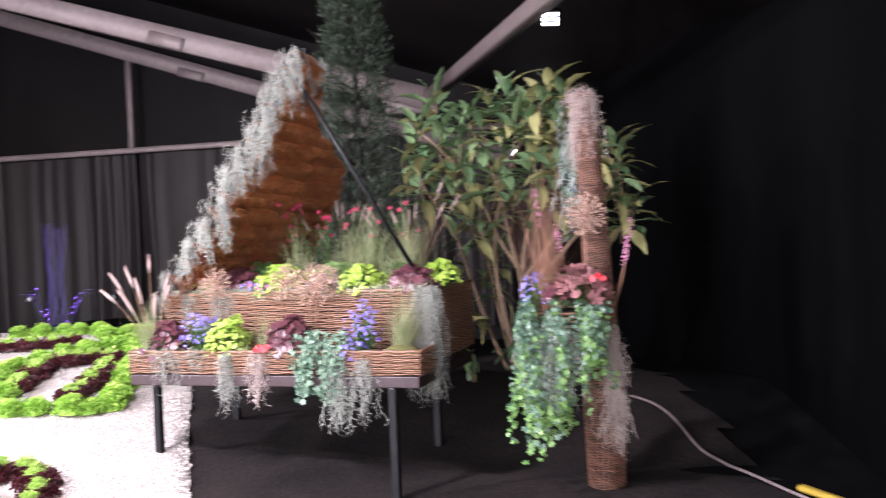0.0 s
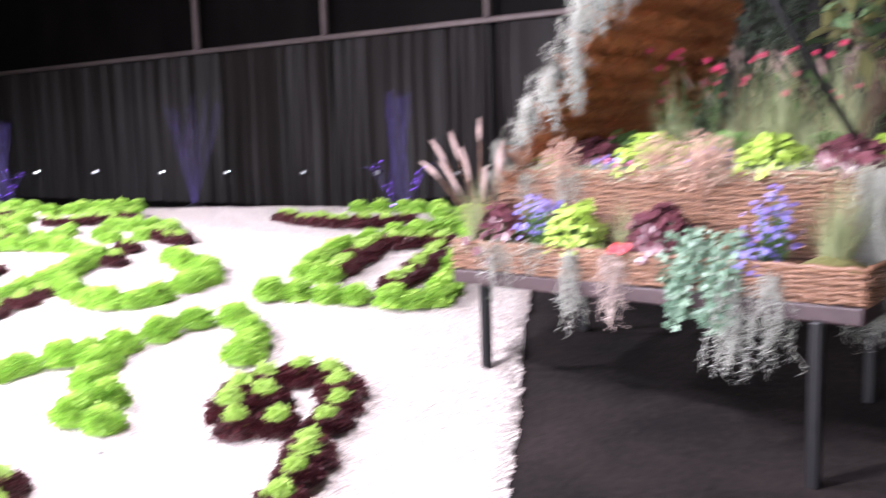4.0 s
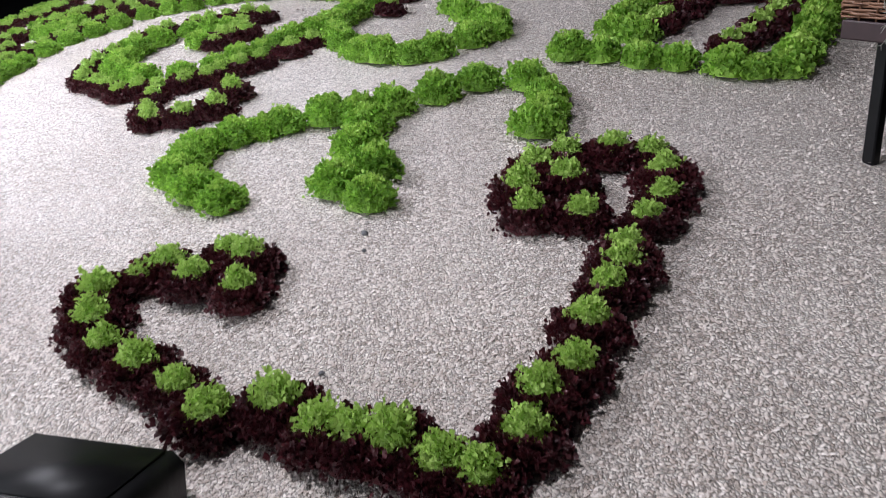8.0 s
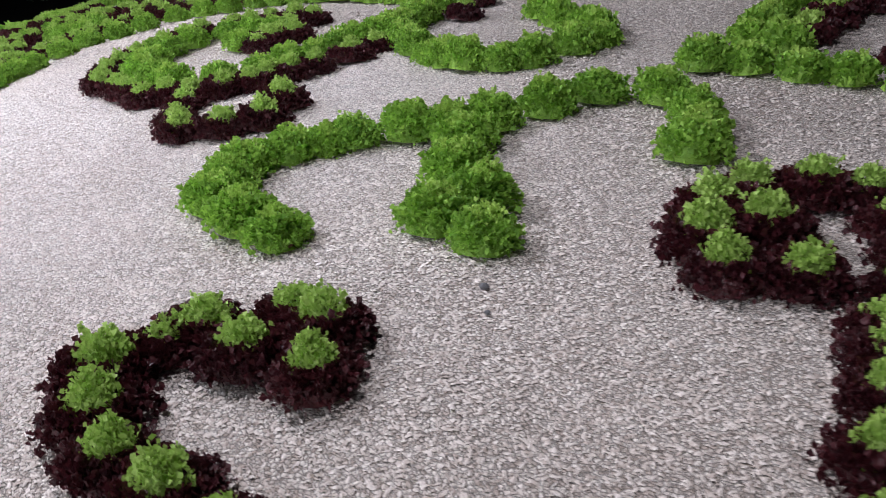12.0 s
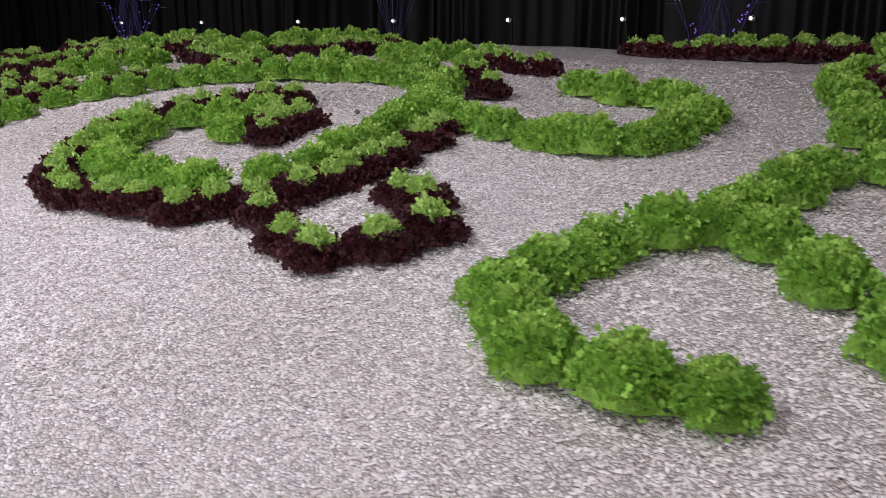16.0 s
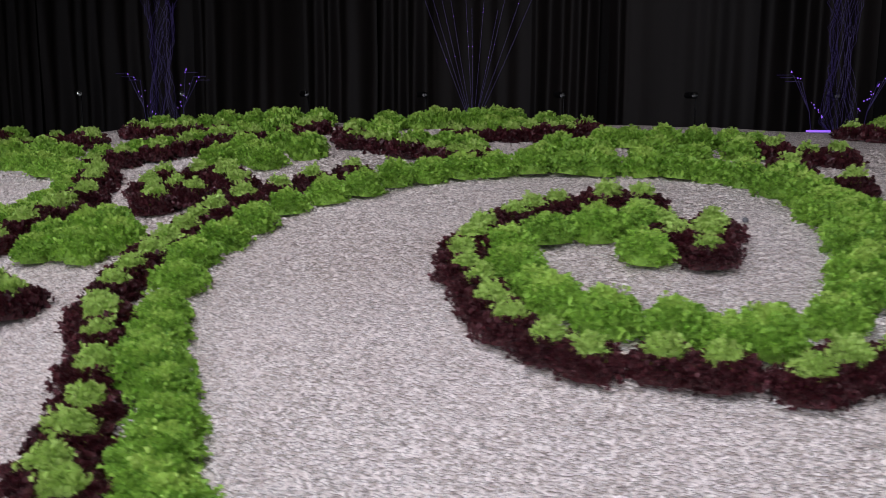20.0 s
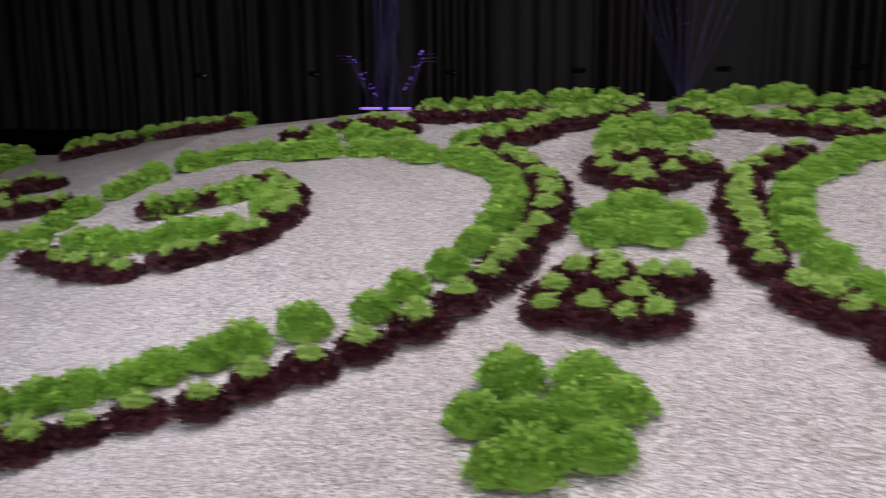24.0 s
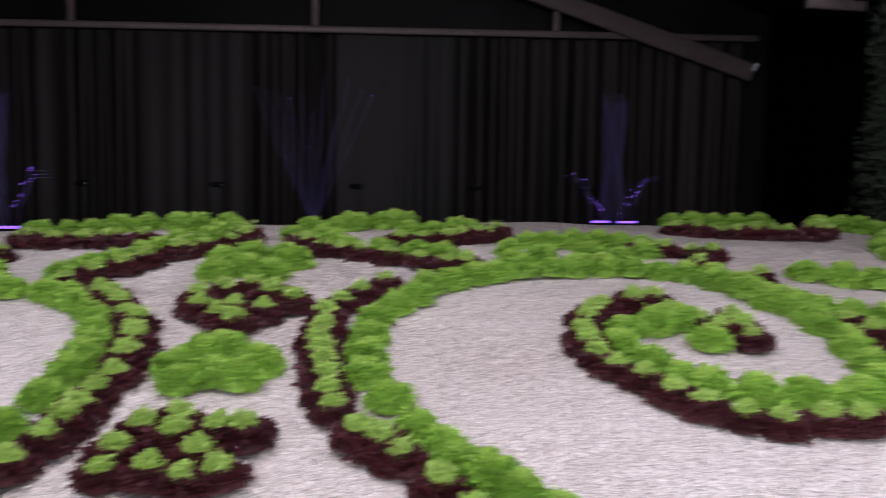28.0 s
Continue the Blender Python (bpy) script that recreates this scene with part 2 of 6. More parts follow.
M_GRAVEL_BED = chippings("gravel_bed", (0.39, 0.315, 0.265), (0.88, 0.815, 0.755), 0.0078)
M_STONE = mottled("gravel_stone", (0.42, 0.345, 0.295), (0.88, 0.815, 0.765), 1.4, 0.85, 0.0, per_island=1.2, broad=0.6)
M_SOIL = mottled("damp_soil", (0.003, 0.0022, 0.002), (0.021, 0.015, 0.014), 40, 0.95, 0.5, detail=12, broad=2.5, gloss=0.2)
M_FLOOR = mottled("black_floor", (0.002, 0.002, 0.0022), (0.006, 0.006, 0.0062), 8, 0.75, 0.2, gloss=0.04)
M_CLOTH = mottled("curtain_cloth", (0.006, 0.0045, 0.0043), (0.022, 0.017, 0.0165), 3, 0.6, 0.25, stretch=(1, 1, 0.15), broad=0.8, gloss=0.35)
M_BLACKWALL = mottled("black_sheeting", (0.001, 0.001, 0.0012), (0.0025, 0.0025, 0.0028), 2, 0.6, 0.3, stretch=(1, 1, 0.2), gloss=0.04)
M_ROOF = mottled("roof_membrane", (0.005, 0.004, 0.004), (0.014, 0.0115, 0.0115), 2, 0.5, 0.2, stretch=(6, 1, 1), gloss=0.12)
M_ALU = mottled("dull_aluminium", (0.16, 0.125, 0.12), (0.25, 0.20, 0.195), 14, 0.55, 0.05, metallic=0.3)
M_STEEL = mottled("black_steel", (0.003, 0.003, 0.0036), (0.009, 0.0086, 0.0096), 30, 0.45, 0.1, gloss=0.25)
M_LETTUCE = mottled("lettuce_green", (0.065, 0.21, 0.012), (0.50, 0.80, 0.12), 150, 0.5, 0.5, per_object=0.3, per_island=0.9, sheen_through=0.32)
M_LHEART = mottled("lettuce_heart", (0.28, 0.48, 0.06), (0.60, 0.78, 0.23), 150, 0.5, 0.5, per_island=0.4, sheen_through=0.3)
# pale heart of green heads, painted brighter still for light falling from above
M_LHEART_TOPLIT = mottled("lettuce_heart_toplit", (0.20, 0.42, 0.035), (0.66, 0.86, 0.20), 150, 0.5, 0.5, per_object=0.3, per_island=0.4, sheen_through=0.3)
M_LRED = mottled("lettuce_red", (0.011, 0.003, 0.006), (0.125, 0.022, 0.028), 150, 0.36, 0.5, per_object=0.2, per_island=0.5, sheen_through=0.15)
M_WICKER = mottled("willow_wicker", (0.040, 0.017, 0.011), (0.32, 0.165, 0.095), 30, 0.45, 0.25, stretch=(0.3, 0.3, 3), per_island=0.9, per_object=0.5)
M_BRACKEN = mottled("brown_brushwood", (0.11, 0.028, 0.010), (0.72, 0.27, 0.095), 40, 0.75, 0.4, per_island=1.0)
M_MOSS = mottled("spanish_moss", (0.19, 0.20, 0.17), (0.48, 0.485, 0.43), 20, 0.9, 0.0, per_island=0.8)
M_MOSSPINK = mottled("dry_pink_moss", (0.34, 0.265, 0.235), (0.62, 0.51, 0.46), 20, 0.9, 0.0, per_island=0.7)
M_BARK = mottled("tree_bark", (0.09, 0.055, 0.032), (0.34, 0.235, 0.15), 18, 0.8, 0.5)
M_BRACKRED = mottled("red_brushwood", (0.22, 0.028, 0.010), (0.70, 0.16, 0.055), 40, 0.75, 0.4, per_island=0.9)
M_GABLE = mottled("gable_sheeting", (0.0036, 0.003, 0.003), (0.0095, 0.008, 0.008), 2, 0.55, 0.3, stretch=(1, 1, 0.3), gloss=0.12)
M_MAROON = mottled("maroon_paint", (0.022, 0.010, 0.012), (0.045, 0.022, 0.024), 30, 0.5, 0.1)
M_FINEMOSS = mottled("fine_moss", (0.33, 0.34, 0.24), (0.66, 0.64, 0.50), 20, 0.9, 0.0, per_island=0.6)
M_BLUEMOSS = mottled("grey_green_moss", (0.26, 0.34, 0.32), (0.55, 0.64, 0.60), 20, 0.9, 0.0, per_island=0.5)
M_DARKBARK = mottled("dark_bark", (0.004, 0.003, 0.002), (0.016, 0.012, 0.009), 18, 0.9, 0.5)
M_COLUMN = mottled("column_wicker", (0.030, 0.013, 0.010), (0.26, 0.12, 0.075), 45, 0.42, 0.3, stretch=(0.4, 0.4, 2.5), per_island=0.9)

# ---------------------------------------------------------------- setting
rng = random.Random(4)


def soil_edge(y):
    """x of the border between the gravel and the bare soil."""
    return -1.54 - 0.51 * (y - 2.84) - 0.007 * math.sin(5 * y) - 0.006 * math.sin(37 * y + 1)


BACK_EDGE = [(-13.0, 1.0), (-11.7, 2.6), (-11.6, 4.4), (-10.6, 5.6), (-9.0, 6.7), (-7.0, 7.2), (-4.6, 7.6), (-2.6, 7.4)]


def in_bed(x, y):
    """Whether a place lies on the gravel."""
    if x > soil_edge(y) or x < -11.65:
        return False
    for (x0, y0), (x1, y1) in zip(BACK_EDGE[1:], BACK_EDGE[2:]):
        if x0 <= x <= x1 and x1 > x0:
            return y < y0 + (y1 - y0) * (x - x0) / (x1 - x0)
    return y < 6.0


def sheet(x0, x1, y0, y1, step, lift=0.0, test=None, rough=0.0):
    bag = Bag()
    nx, ny = round((x1 - x0) / step), round((y1 - y0) / step)
    idx = {}
    verts, faces = [], []
    for i in range(nx):
        for j in range(ny):
            cx, cy = x0 + (i + 0.5) * step, y0 + (j + 0.5) * step
            if test and not test(cx, cy):
                continue
            quad = []
            for a, b in ((i, j), (i + 1, j), (i + 1, j + 1), (i, j + 1)):
                if (a, b) not in idx:
                    x, y = x0 + a * step, y0 + b * step
                    n = rough * noise.noise(Vector((x * 3.1, y * 3.1, 0.5))) if rough else 0
                    idx[(a, b)] = len(verts)
                    verts.append((x, y, ground_z(x, y) + lift + n))
                quad.append(idx[(a, b)])
            faces.append(tuple(quad))
    bag.add(verts, faces)
    return bag


base = sheet(-22, 8, -10, 17, 0.25, -0.03)
far = 400
ring = [(-22, -10), (8, -10), (8, 17), (-22, 17)]
for k in range(4):
    (xa, ya), (xb, yb) = ring[k], ring[(k + 1) % 4]
    sa, sb = [(math.copysign(far, x + 7), math.copysign(far, y - 3)) for x, y in ((xa, ya), (xb, yb))]
    base.add([(xa, ya, -0.47), (xb, yb, -0.47), (sb[0], sb[1], -0.47), (sa[0], sa[1], -0.47)], [(0, 3, 2, 1)])
piece("ground", base, M_FLOOR, "matt black tent floor under and around the display", "floor", kind="structure")


def edged_sheet(y0, y1, dy, offsets, lift, rough, lip, test):
    """A ground layer that starts at the soil border and runs away from it; offsets: distances from the border, positive to the gravel side."""
    bag, rows = Bag(), []
    ny = round((y1 - y0) / dy)
    for j in range(ny + 1):
        y = y0 + (y1 - y0) * j / ny
        e = soil_edge(y)
        row = []
        for k, u in enumerate(offsets):
            x = e - u
            n = rough * noise.noise(Vector((x * 3.1, y * 3.1, 0.5)))
            row.append((x, y, ground_z(x, y) + lift + n - (lip if k == 0 else 0)))
        rows.append(row)
    w = len(offsets)
    faces = []
    for j in range(ny):
        for k in range(w - 1):
            x, y = rows[j][k + 1][0], rows[j][k + 1][1]
            if test(x, y):
                faces.append((j * w + k, (j + 1) * w + k, (j + 1) * w + k + 1, j * w + k + 1))
    bag.add([q for r in rows for q in r], faces)
    return bag


piece("soil", edged_sheet(-2, 8.2, 0.1, [0.2 - 0.1 * k for k in range(45)], -0.010, 0.02, 0.0, lambda x, y: x < 0.60 - 0.30 * (y - 4.6)), M_SOIL, "dark damp soil bed beneath the wicker piano", "soil", kind="structure")
piece("gravel", edged_sheet(-3, 9, 0.06, [0.0, 0.015] + [0.1 * k for k in range(1, 122)], 0.0, 0.012, 0.03, in_bed), M_GRAVEL_BED, "pale crushed limestone gravel bed with planted patterns", "gravel", kind="structure")


def stones(count_per_m2, region, size, seed):
    """Loose stones in one mesh: squashed, crooked octahedra."""
    r = np.random.RandomState(seed)
    x0, x1, y0, y1 = region
    n = int((x1 - x0) * (y1 - y0) * count_per_m2)
    xy = r.uniform((x0, y0), (x1, y1), (n, 2))
    keep = np.array([in_bed(x + 0.004, y) for x, y in xy])
    xy = xy[keep]
    n = len(xy)
    z = np.array([ground_z(x, y) + 0.012 * noise.noise(Vector((x * 3.1, y * 3.1, 0.5))) for x, y in xy])
    s = size * r.uniform(0.6, 1.35, (n, 1)) * r.uniform(0.7, 1.15, (n, 3)) * np.array([1.25, 0.8, 1.0])
    s[:, 2] *= 0.75
    corner = np.array([(1, 0, 0), (0, 1, 0), (-1, 0, 0), (0, -1, 0), (0.35, 0.3, 0.8), (-0.3, -0.35, 0.75), (0, 0, -0.7)], float)
    tri = np.array([(0, 1, 4), (1, 2, 4), (2, 5, 4), (2, 3, 5), (3, 0, 5), (0, 4, 5)])
    a = r.uniform(0, 6.28, n)
    c, sn = np.cos(a), np.sin(a)
    pts = corner[None] + r.uniform(-0.22, 0.22, (n, 7, 3))
    pts = pts * s[:, None, :]
    tilt = r.uniform(-0.5, 0.5, (n, 1))
    px = pts[:, :, 0] * c[:, None] - pts[:, :, 1] * sn[:, None]
    py = pts[:, :, 0] * sn[:, None] + pts[:, :, 1] * c[:, None]
    pz = pts[:, :, 2] + tilt * pts[:, :, 0]
    v = np.stack([px + xy[:, :1], py + xy[:, 1:], pz + z[:, None] + 0.2 * size], -1).reshape(-1, 3)
    f = (tri[None] + 7 * np.arange(n)[:, None, None]).reshape(-1, 3)
    me = bpy.data.meshes.new("gravel_stones")
    me.vertices.add(len(v)), me.loops.add(3 * len(f)), me.polygons.add(len(f))
    me.vertices.foreach_set("co", v.ravel())
    me.loops.foreach_set("vertex_index", f.ravel().astype(np.int32))
    me.polygons.foreach_set("loop_start", np.arange(0, 3 * len(f), 3, dtype=np.int32))
    me.materials.append(M_STONE)
    me.update(calc_edges=True)
    return me


for seed, (dens, region, size) in enumerate(((11000, (-8.4, -0.9, 0.9, 2.6), 0.0046), (6500, (-8.4, -1.2, 2.6, 3.6), 0.0050), (2600, (-9.4, -1.6, 3.6, 4.8), 0.0062), (2800, (-10.6, -8.4, 0.9, 3.4), 0.0062))):
    piece("gravel_stones", stones(dens, region, size, seed), M_STONE, "loose pale limestone chippings", "gravel", kind="stuff")

# walls of the tent: pleated cloth at the back, black sheeting at the sides
WALL_Y, RAIL_Z, CORNER_X = 12.5, 2.68, -1.35


def pleated(x0, x1, y, z0, z1, seed, depth=0.07, flat=()):
    """One drop of curtain with uneven folds."""
    r = random.Random(seed)
    xs, x = [], x0
    while x < x1:
        xs.append(x)
        x += 0.022
    xs.append(x1)
    ph, k1, k2 = r.uniform(0, 6), r.uniform(17, 22), r.uniform(4, 6)
    rows = []
    for i in range(9):
        s = i / 8
        row = []
        for x in xs:
            calm = 0.25 if any(a < x < b for a, b in flat) else 1.0
            fold = math.sin(ph + k1 * x + 1.3 * math.sin(k2 * x)) + 0.5 * math.sin(2.7 * k2 * x + ph)
            row.append((x, y + depth * calm * fold * (0.45 + 0.55 * s) + 0.05 * noise.noise(Vector((x * 0.8, s * 2, seed))), z1 + (z0 - z1) * s))
        rows.append(row)
    front = Bag().grid(rows)
    return front


for k, (x0, x1, flat) in enumerate(((-22.0, -16.7, ()), (-16.65, -13.6, ()), (-13.55, -10.45, ((-12.9, -11.6),)), (-10.4, -7.35, ((-9.6, -8.2),)), (-7.2, -4.15, ((-7.0, -5.4),)), (-4.05, -1.5, ()))):
    piece("curtain", pleated(x0, x1, WALL_Y - 0.16, -0.12, RAIL_Z - 0.03, k + 3, flat=flat), M_CLOTH, "black pleated cloth curtain hung from a metal rail", "curtain", "back wall curtains")


def wall(name, pts, z0, z1, mat, thick=0.12):
    bag = Bag()
    (xa, ya), (xb, yb) = pts
    d = Vector((xb - xa, yb - ya, 0)).normalized()
    nrm = Vector((-d.y, d.x, 0)) * thick
    q = [Vector((xa, ya, z0)), Vector((xb, yb, z0)), Vector((xb, yb, z0)) + nrm, Vector((xa, ya, z0)) + nrm]
    top = [p + Vector((0, 0, z1 - z0)) for p in q]
    bag.add(q + top, [(0, 1, 5, 4), (1, 2, 6, 5), (2, 3, 7, 6), (3, 0, 4, 7), (4, 5, 6, 7), (3, 2, 1, 0)])
    return piece(name, bag, mat, "black sheeting tent wall", "wall", kind="structure", smooth=False)


def rafter_z(x):
    return RAIL_Z - 0.50 + 0.335 * (CORNER_X - x)


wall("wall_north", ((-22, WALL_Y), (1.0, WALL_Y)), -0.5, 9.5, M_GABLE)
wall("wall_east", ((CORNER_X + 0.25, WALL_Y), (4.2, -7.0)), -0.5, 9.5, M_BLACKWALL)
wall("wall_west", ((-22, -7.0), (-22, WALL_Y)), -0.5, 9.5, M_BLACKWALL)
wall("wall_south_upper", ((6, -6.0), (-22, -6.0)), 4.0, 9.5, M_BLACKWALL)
roof = Bag()
roof.grid([[(x, y, rafter_z(x) + 0.95 + 0.05 * math.sin(y * 1.3)) for x in (6.0, -2.6, -8.0, -14.0, -23.0)] for y in [-7 + 1.0 * k for k in range(24)]])
piece("ceiling", roof, M_ROOF, "sloping black tent roof membrane", "ceiling", kind="structure")


def beam(name, a, b, w, h, mat, label, category, group=""):
    """A straight box section from a to b."""
    a, b = Vector(a), Vector(b)
    m = Matrix.Translation(a) @ (b - a).to_track_quat("Z", "Y").to_matrix().to_4x4()
    return piece(name, Bag().box(-w / 2, w / 2, -h / 2, h / 2, 0, (b - a).length, m, 0.012), mat, label, category, group)


EAVES = Vector((-1.86, 8.7, 2.57))
for (x, y, z), end in (((CORNER_X - 0.1, WALL_Y - 0.35, rafter_z(CORNER_X - 0.1)), rafter_z(-21.5)), (EAVES, EAVES.z + 0.315 * 19.14)):
    beam("rafter", (x, y, z), (-21.5, y, end), 0.12, 0.24, M_ALU, "grey aluminium sloping roof beam of the tent", "roof beam", "roof beams")
for x, y, z, w in ((-4.7, EAVES.y, EAVES.z + 0.315 * 2.84, 0.4), (-6.2, WALL_Y - 0.35, rafter_z(-6.2), 0.4)):
    beam("joint_plate", (x + w / 2, y - 0.02, z - 0.07 - 0.315 * w / 2), (x - w / 2, y - 0.02, z - 0.07 + 0.315 * w / 2), 0.17, 0.14, M_ALU, "pale metal joint plate on a roof beam", "joint plate", "roof joints")
beam("eaves_beam", EAVES, (0.97, 2.33, 2.56), 0.1, 0.12, M_ALU, "grey aluminium eaves beam along the tent side", "beam")
beam("corner_bracket", EAVES + Vector((-0.45, 0, 0.0)), EAVES + Vector((0.12, 0, -0.02)), 0.10, 0.26, M_ALU, "pale metal bracket at the eaves", "bracket")
beam("curtain_rail", (-21.8, WALL_Y - 0.28, RAIL_Z), (CORNER_X, WALL_Y - 0.28, RAIL_Z), 0.07, 0.09, M_ALU, "pale aluminium rail carrying the black curtains", "rail")
for x in (-13.55, -10.42, -7.28, -4.1):
    beam("gable_post", (x, WALL_Y - 0.3, RAIL_Z + 0.03), (x, WALL_Y - 0.3, rafter_z(x) - 0.12), 0.08, 0.1, M_ALU, "upright aluminium post in the tent gable", "post", "gable posts")

# ---------------------------------------------------------------- lettuces
FRILL = (0.45, 1.0, 0.7)


def rosette(count, radius, height, size, rnd, top=(0.0, 1.0), lean=0.75, core=True):
    """Fine frills over a bumpy dome; top: the band of the dome that they cover, from its rim to its crown."""
    bag = Bag()
    seed = rnd.uniform(0, 50)

    def swell(a, el):
        d = Vector((math.cos(a) * math.cos(el), math.sin(a) * math.cos(el), math.sin(el)))
        return 1 + 0.22 * noise.noise(d * 2.1 + Vector((0, 0, seed))) + 0.20 * noise.noise(d * 5.2 + Vector((seed, 0, 0)))

    def dome(a, el, q):
        """A place on the rounded head."""
        flat, rise = math.cos(el) ** 0.72, max(math.sin(el), 0.0) ** 0.72
        return Vector((math.cos(a) * flat * radius * q, math.sin(a) * flat * radius * q, 0.004 + rise * height * q))

    for k in range(count):
        s = top[0] + (top[1] - top[0]) * ((k + rnd.random()) / count) ** 0.8
        a = k * 2.399963 + rnd.uniform(-0.3, 0.3)
        el = s * math.pi / 2
        out = Vector((math.cos(a) * math.cos(el), math.sin(a) * math.cos(el), math.sin(el)))
        q = swell(a, el) * rnd.uniform(0.80, 1.08)
        p = dome(a, el, q)
        along = (out * lean + Vector((0, 0, 0.30)) + Vector((rnd.uniform(-0.55, 0.55), rnd.uniform(-0.55, 0.55), rnd.uniform(-0.25, 0.35)))).normalized()
        face = Vector((rnd.uniform(-1, 1), rnd.uniform(-1, 1), rnd.uniform(-0.2, 1))).normalized()
        ln = size * rnd.uniform(0.7, 1.35)
        side = along.cross(face)
        side = side.normalized() if side.length > 1e-3 else Vector((1, 0, 0))
        up = side.cross(along)
        w = ln * rnd.uniform(0.38, 0.62)
        b = p - along * ln * 0.5
        # a small crumpled frill: two facets with a fold
        bag.add([b, b + along * ln * rnd.uniform(0.55, 0.8) + side * w + up * ln * rnd.uniform(-0.1, 0.35), b + along * ln - up * ln * rnd.uniform(0.0, 0.4), b + along * ln * rnd.uniform(0.55, 0.8) - side * w + up * ln * rnd.uniform(-0.1, 0.35)], [(0, 1, 2), (0, 2, 3)])
    if core:
        rows = []
        for i in range(7):
            el = i / 6 * math.pi / 2
            row = []
            for j in range(16):
                a = 6.2832 * j / 16
                q = 0.74 * swell(a, el)
                row.append(dome(a, min(el, 1.5705), q))
            rows.append(row)
        bag.grid(rows, closed=True)
    return bag


def lettuce_models(kind, near=True):
    out = []
    n, s = (1.0, 1.0) if near else (0.36, 1.55)
    for k in range(5):
        rnd = random.Random(20 + k + (50 if kind == "green" else 0) + (0 if near else 200))
        if kind == "green":
            root = thing("lettuce", "frilly bright green lettuce growing in the gravel", "lettuce", "green lettuces")
            part("outer_leaves", rosette(int(1300 * n), 0.090, 0.080, 0.0135 * s, rnd, (0.0, 0.9)), M_LETTUCE, root)
            part("heart", rosette(int(420 * n), 0.062, 0.093, 0.0112 * s, rnd, (0.40, 1.0)), M_LHEART_TOPLIT, root, "paler leafy heart, its colour brightened for light from above")
        else:
            root = thing("red_lettuce", "dark red frilly lettuce with a light green heart", "lettuce", "red lettuces")
            part("outer_leaves", rosette(int(1050 * n), 0.089, 0.060, 0.0135 * s, rnd, (0.0, 0.72)), M_LRED, root)
            part("heart", rosette(int(480 * n), 0.052, 0.083, 0.0104 * s, rnd, (0.10, 1.0)), M_LHEART, root, "light green heart")
        out.append(root)
    return out


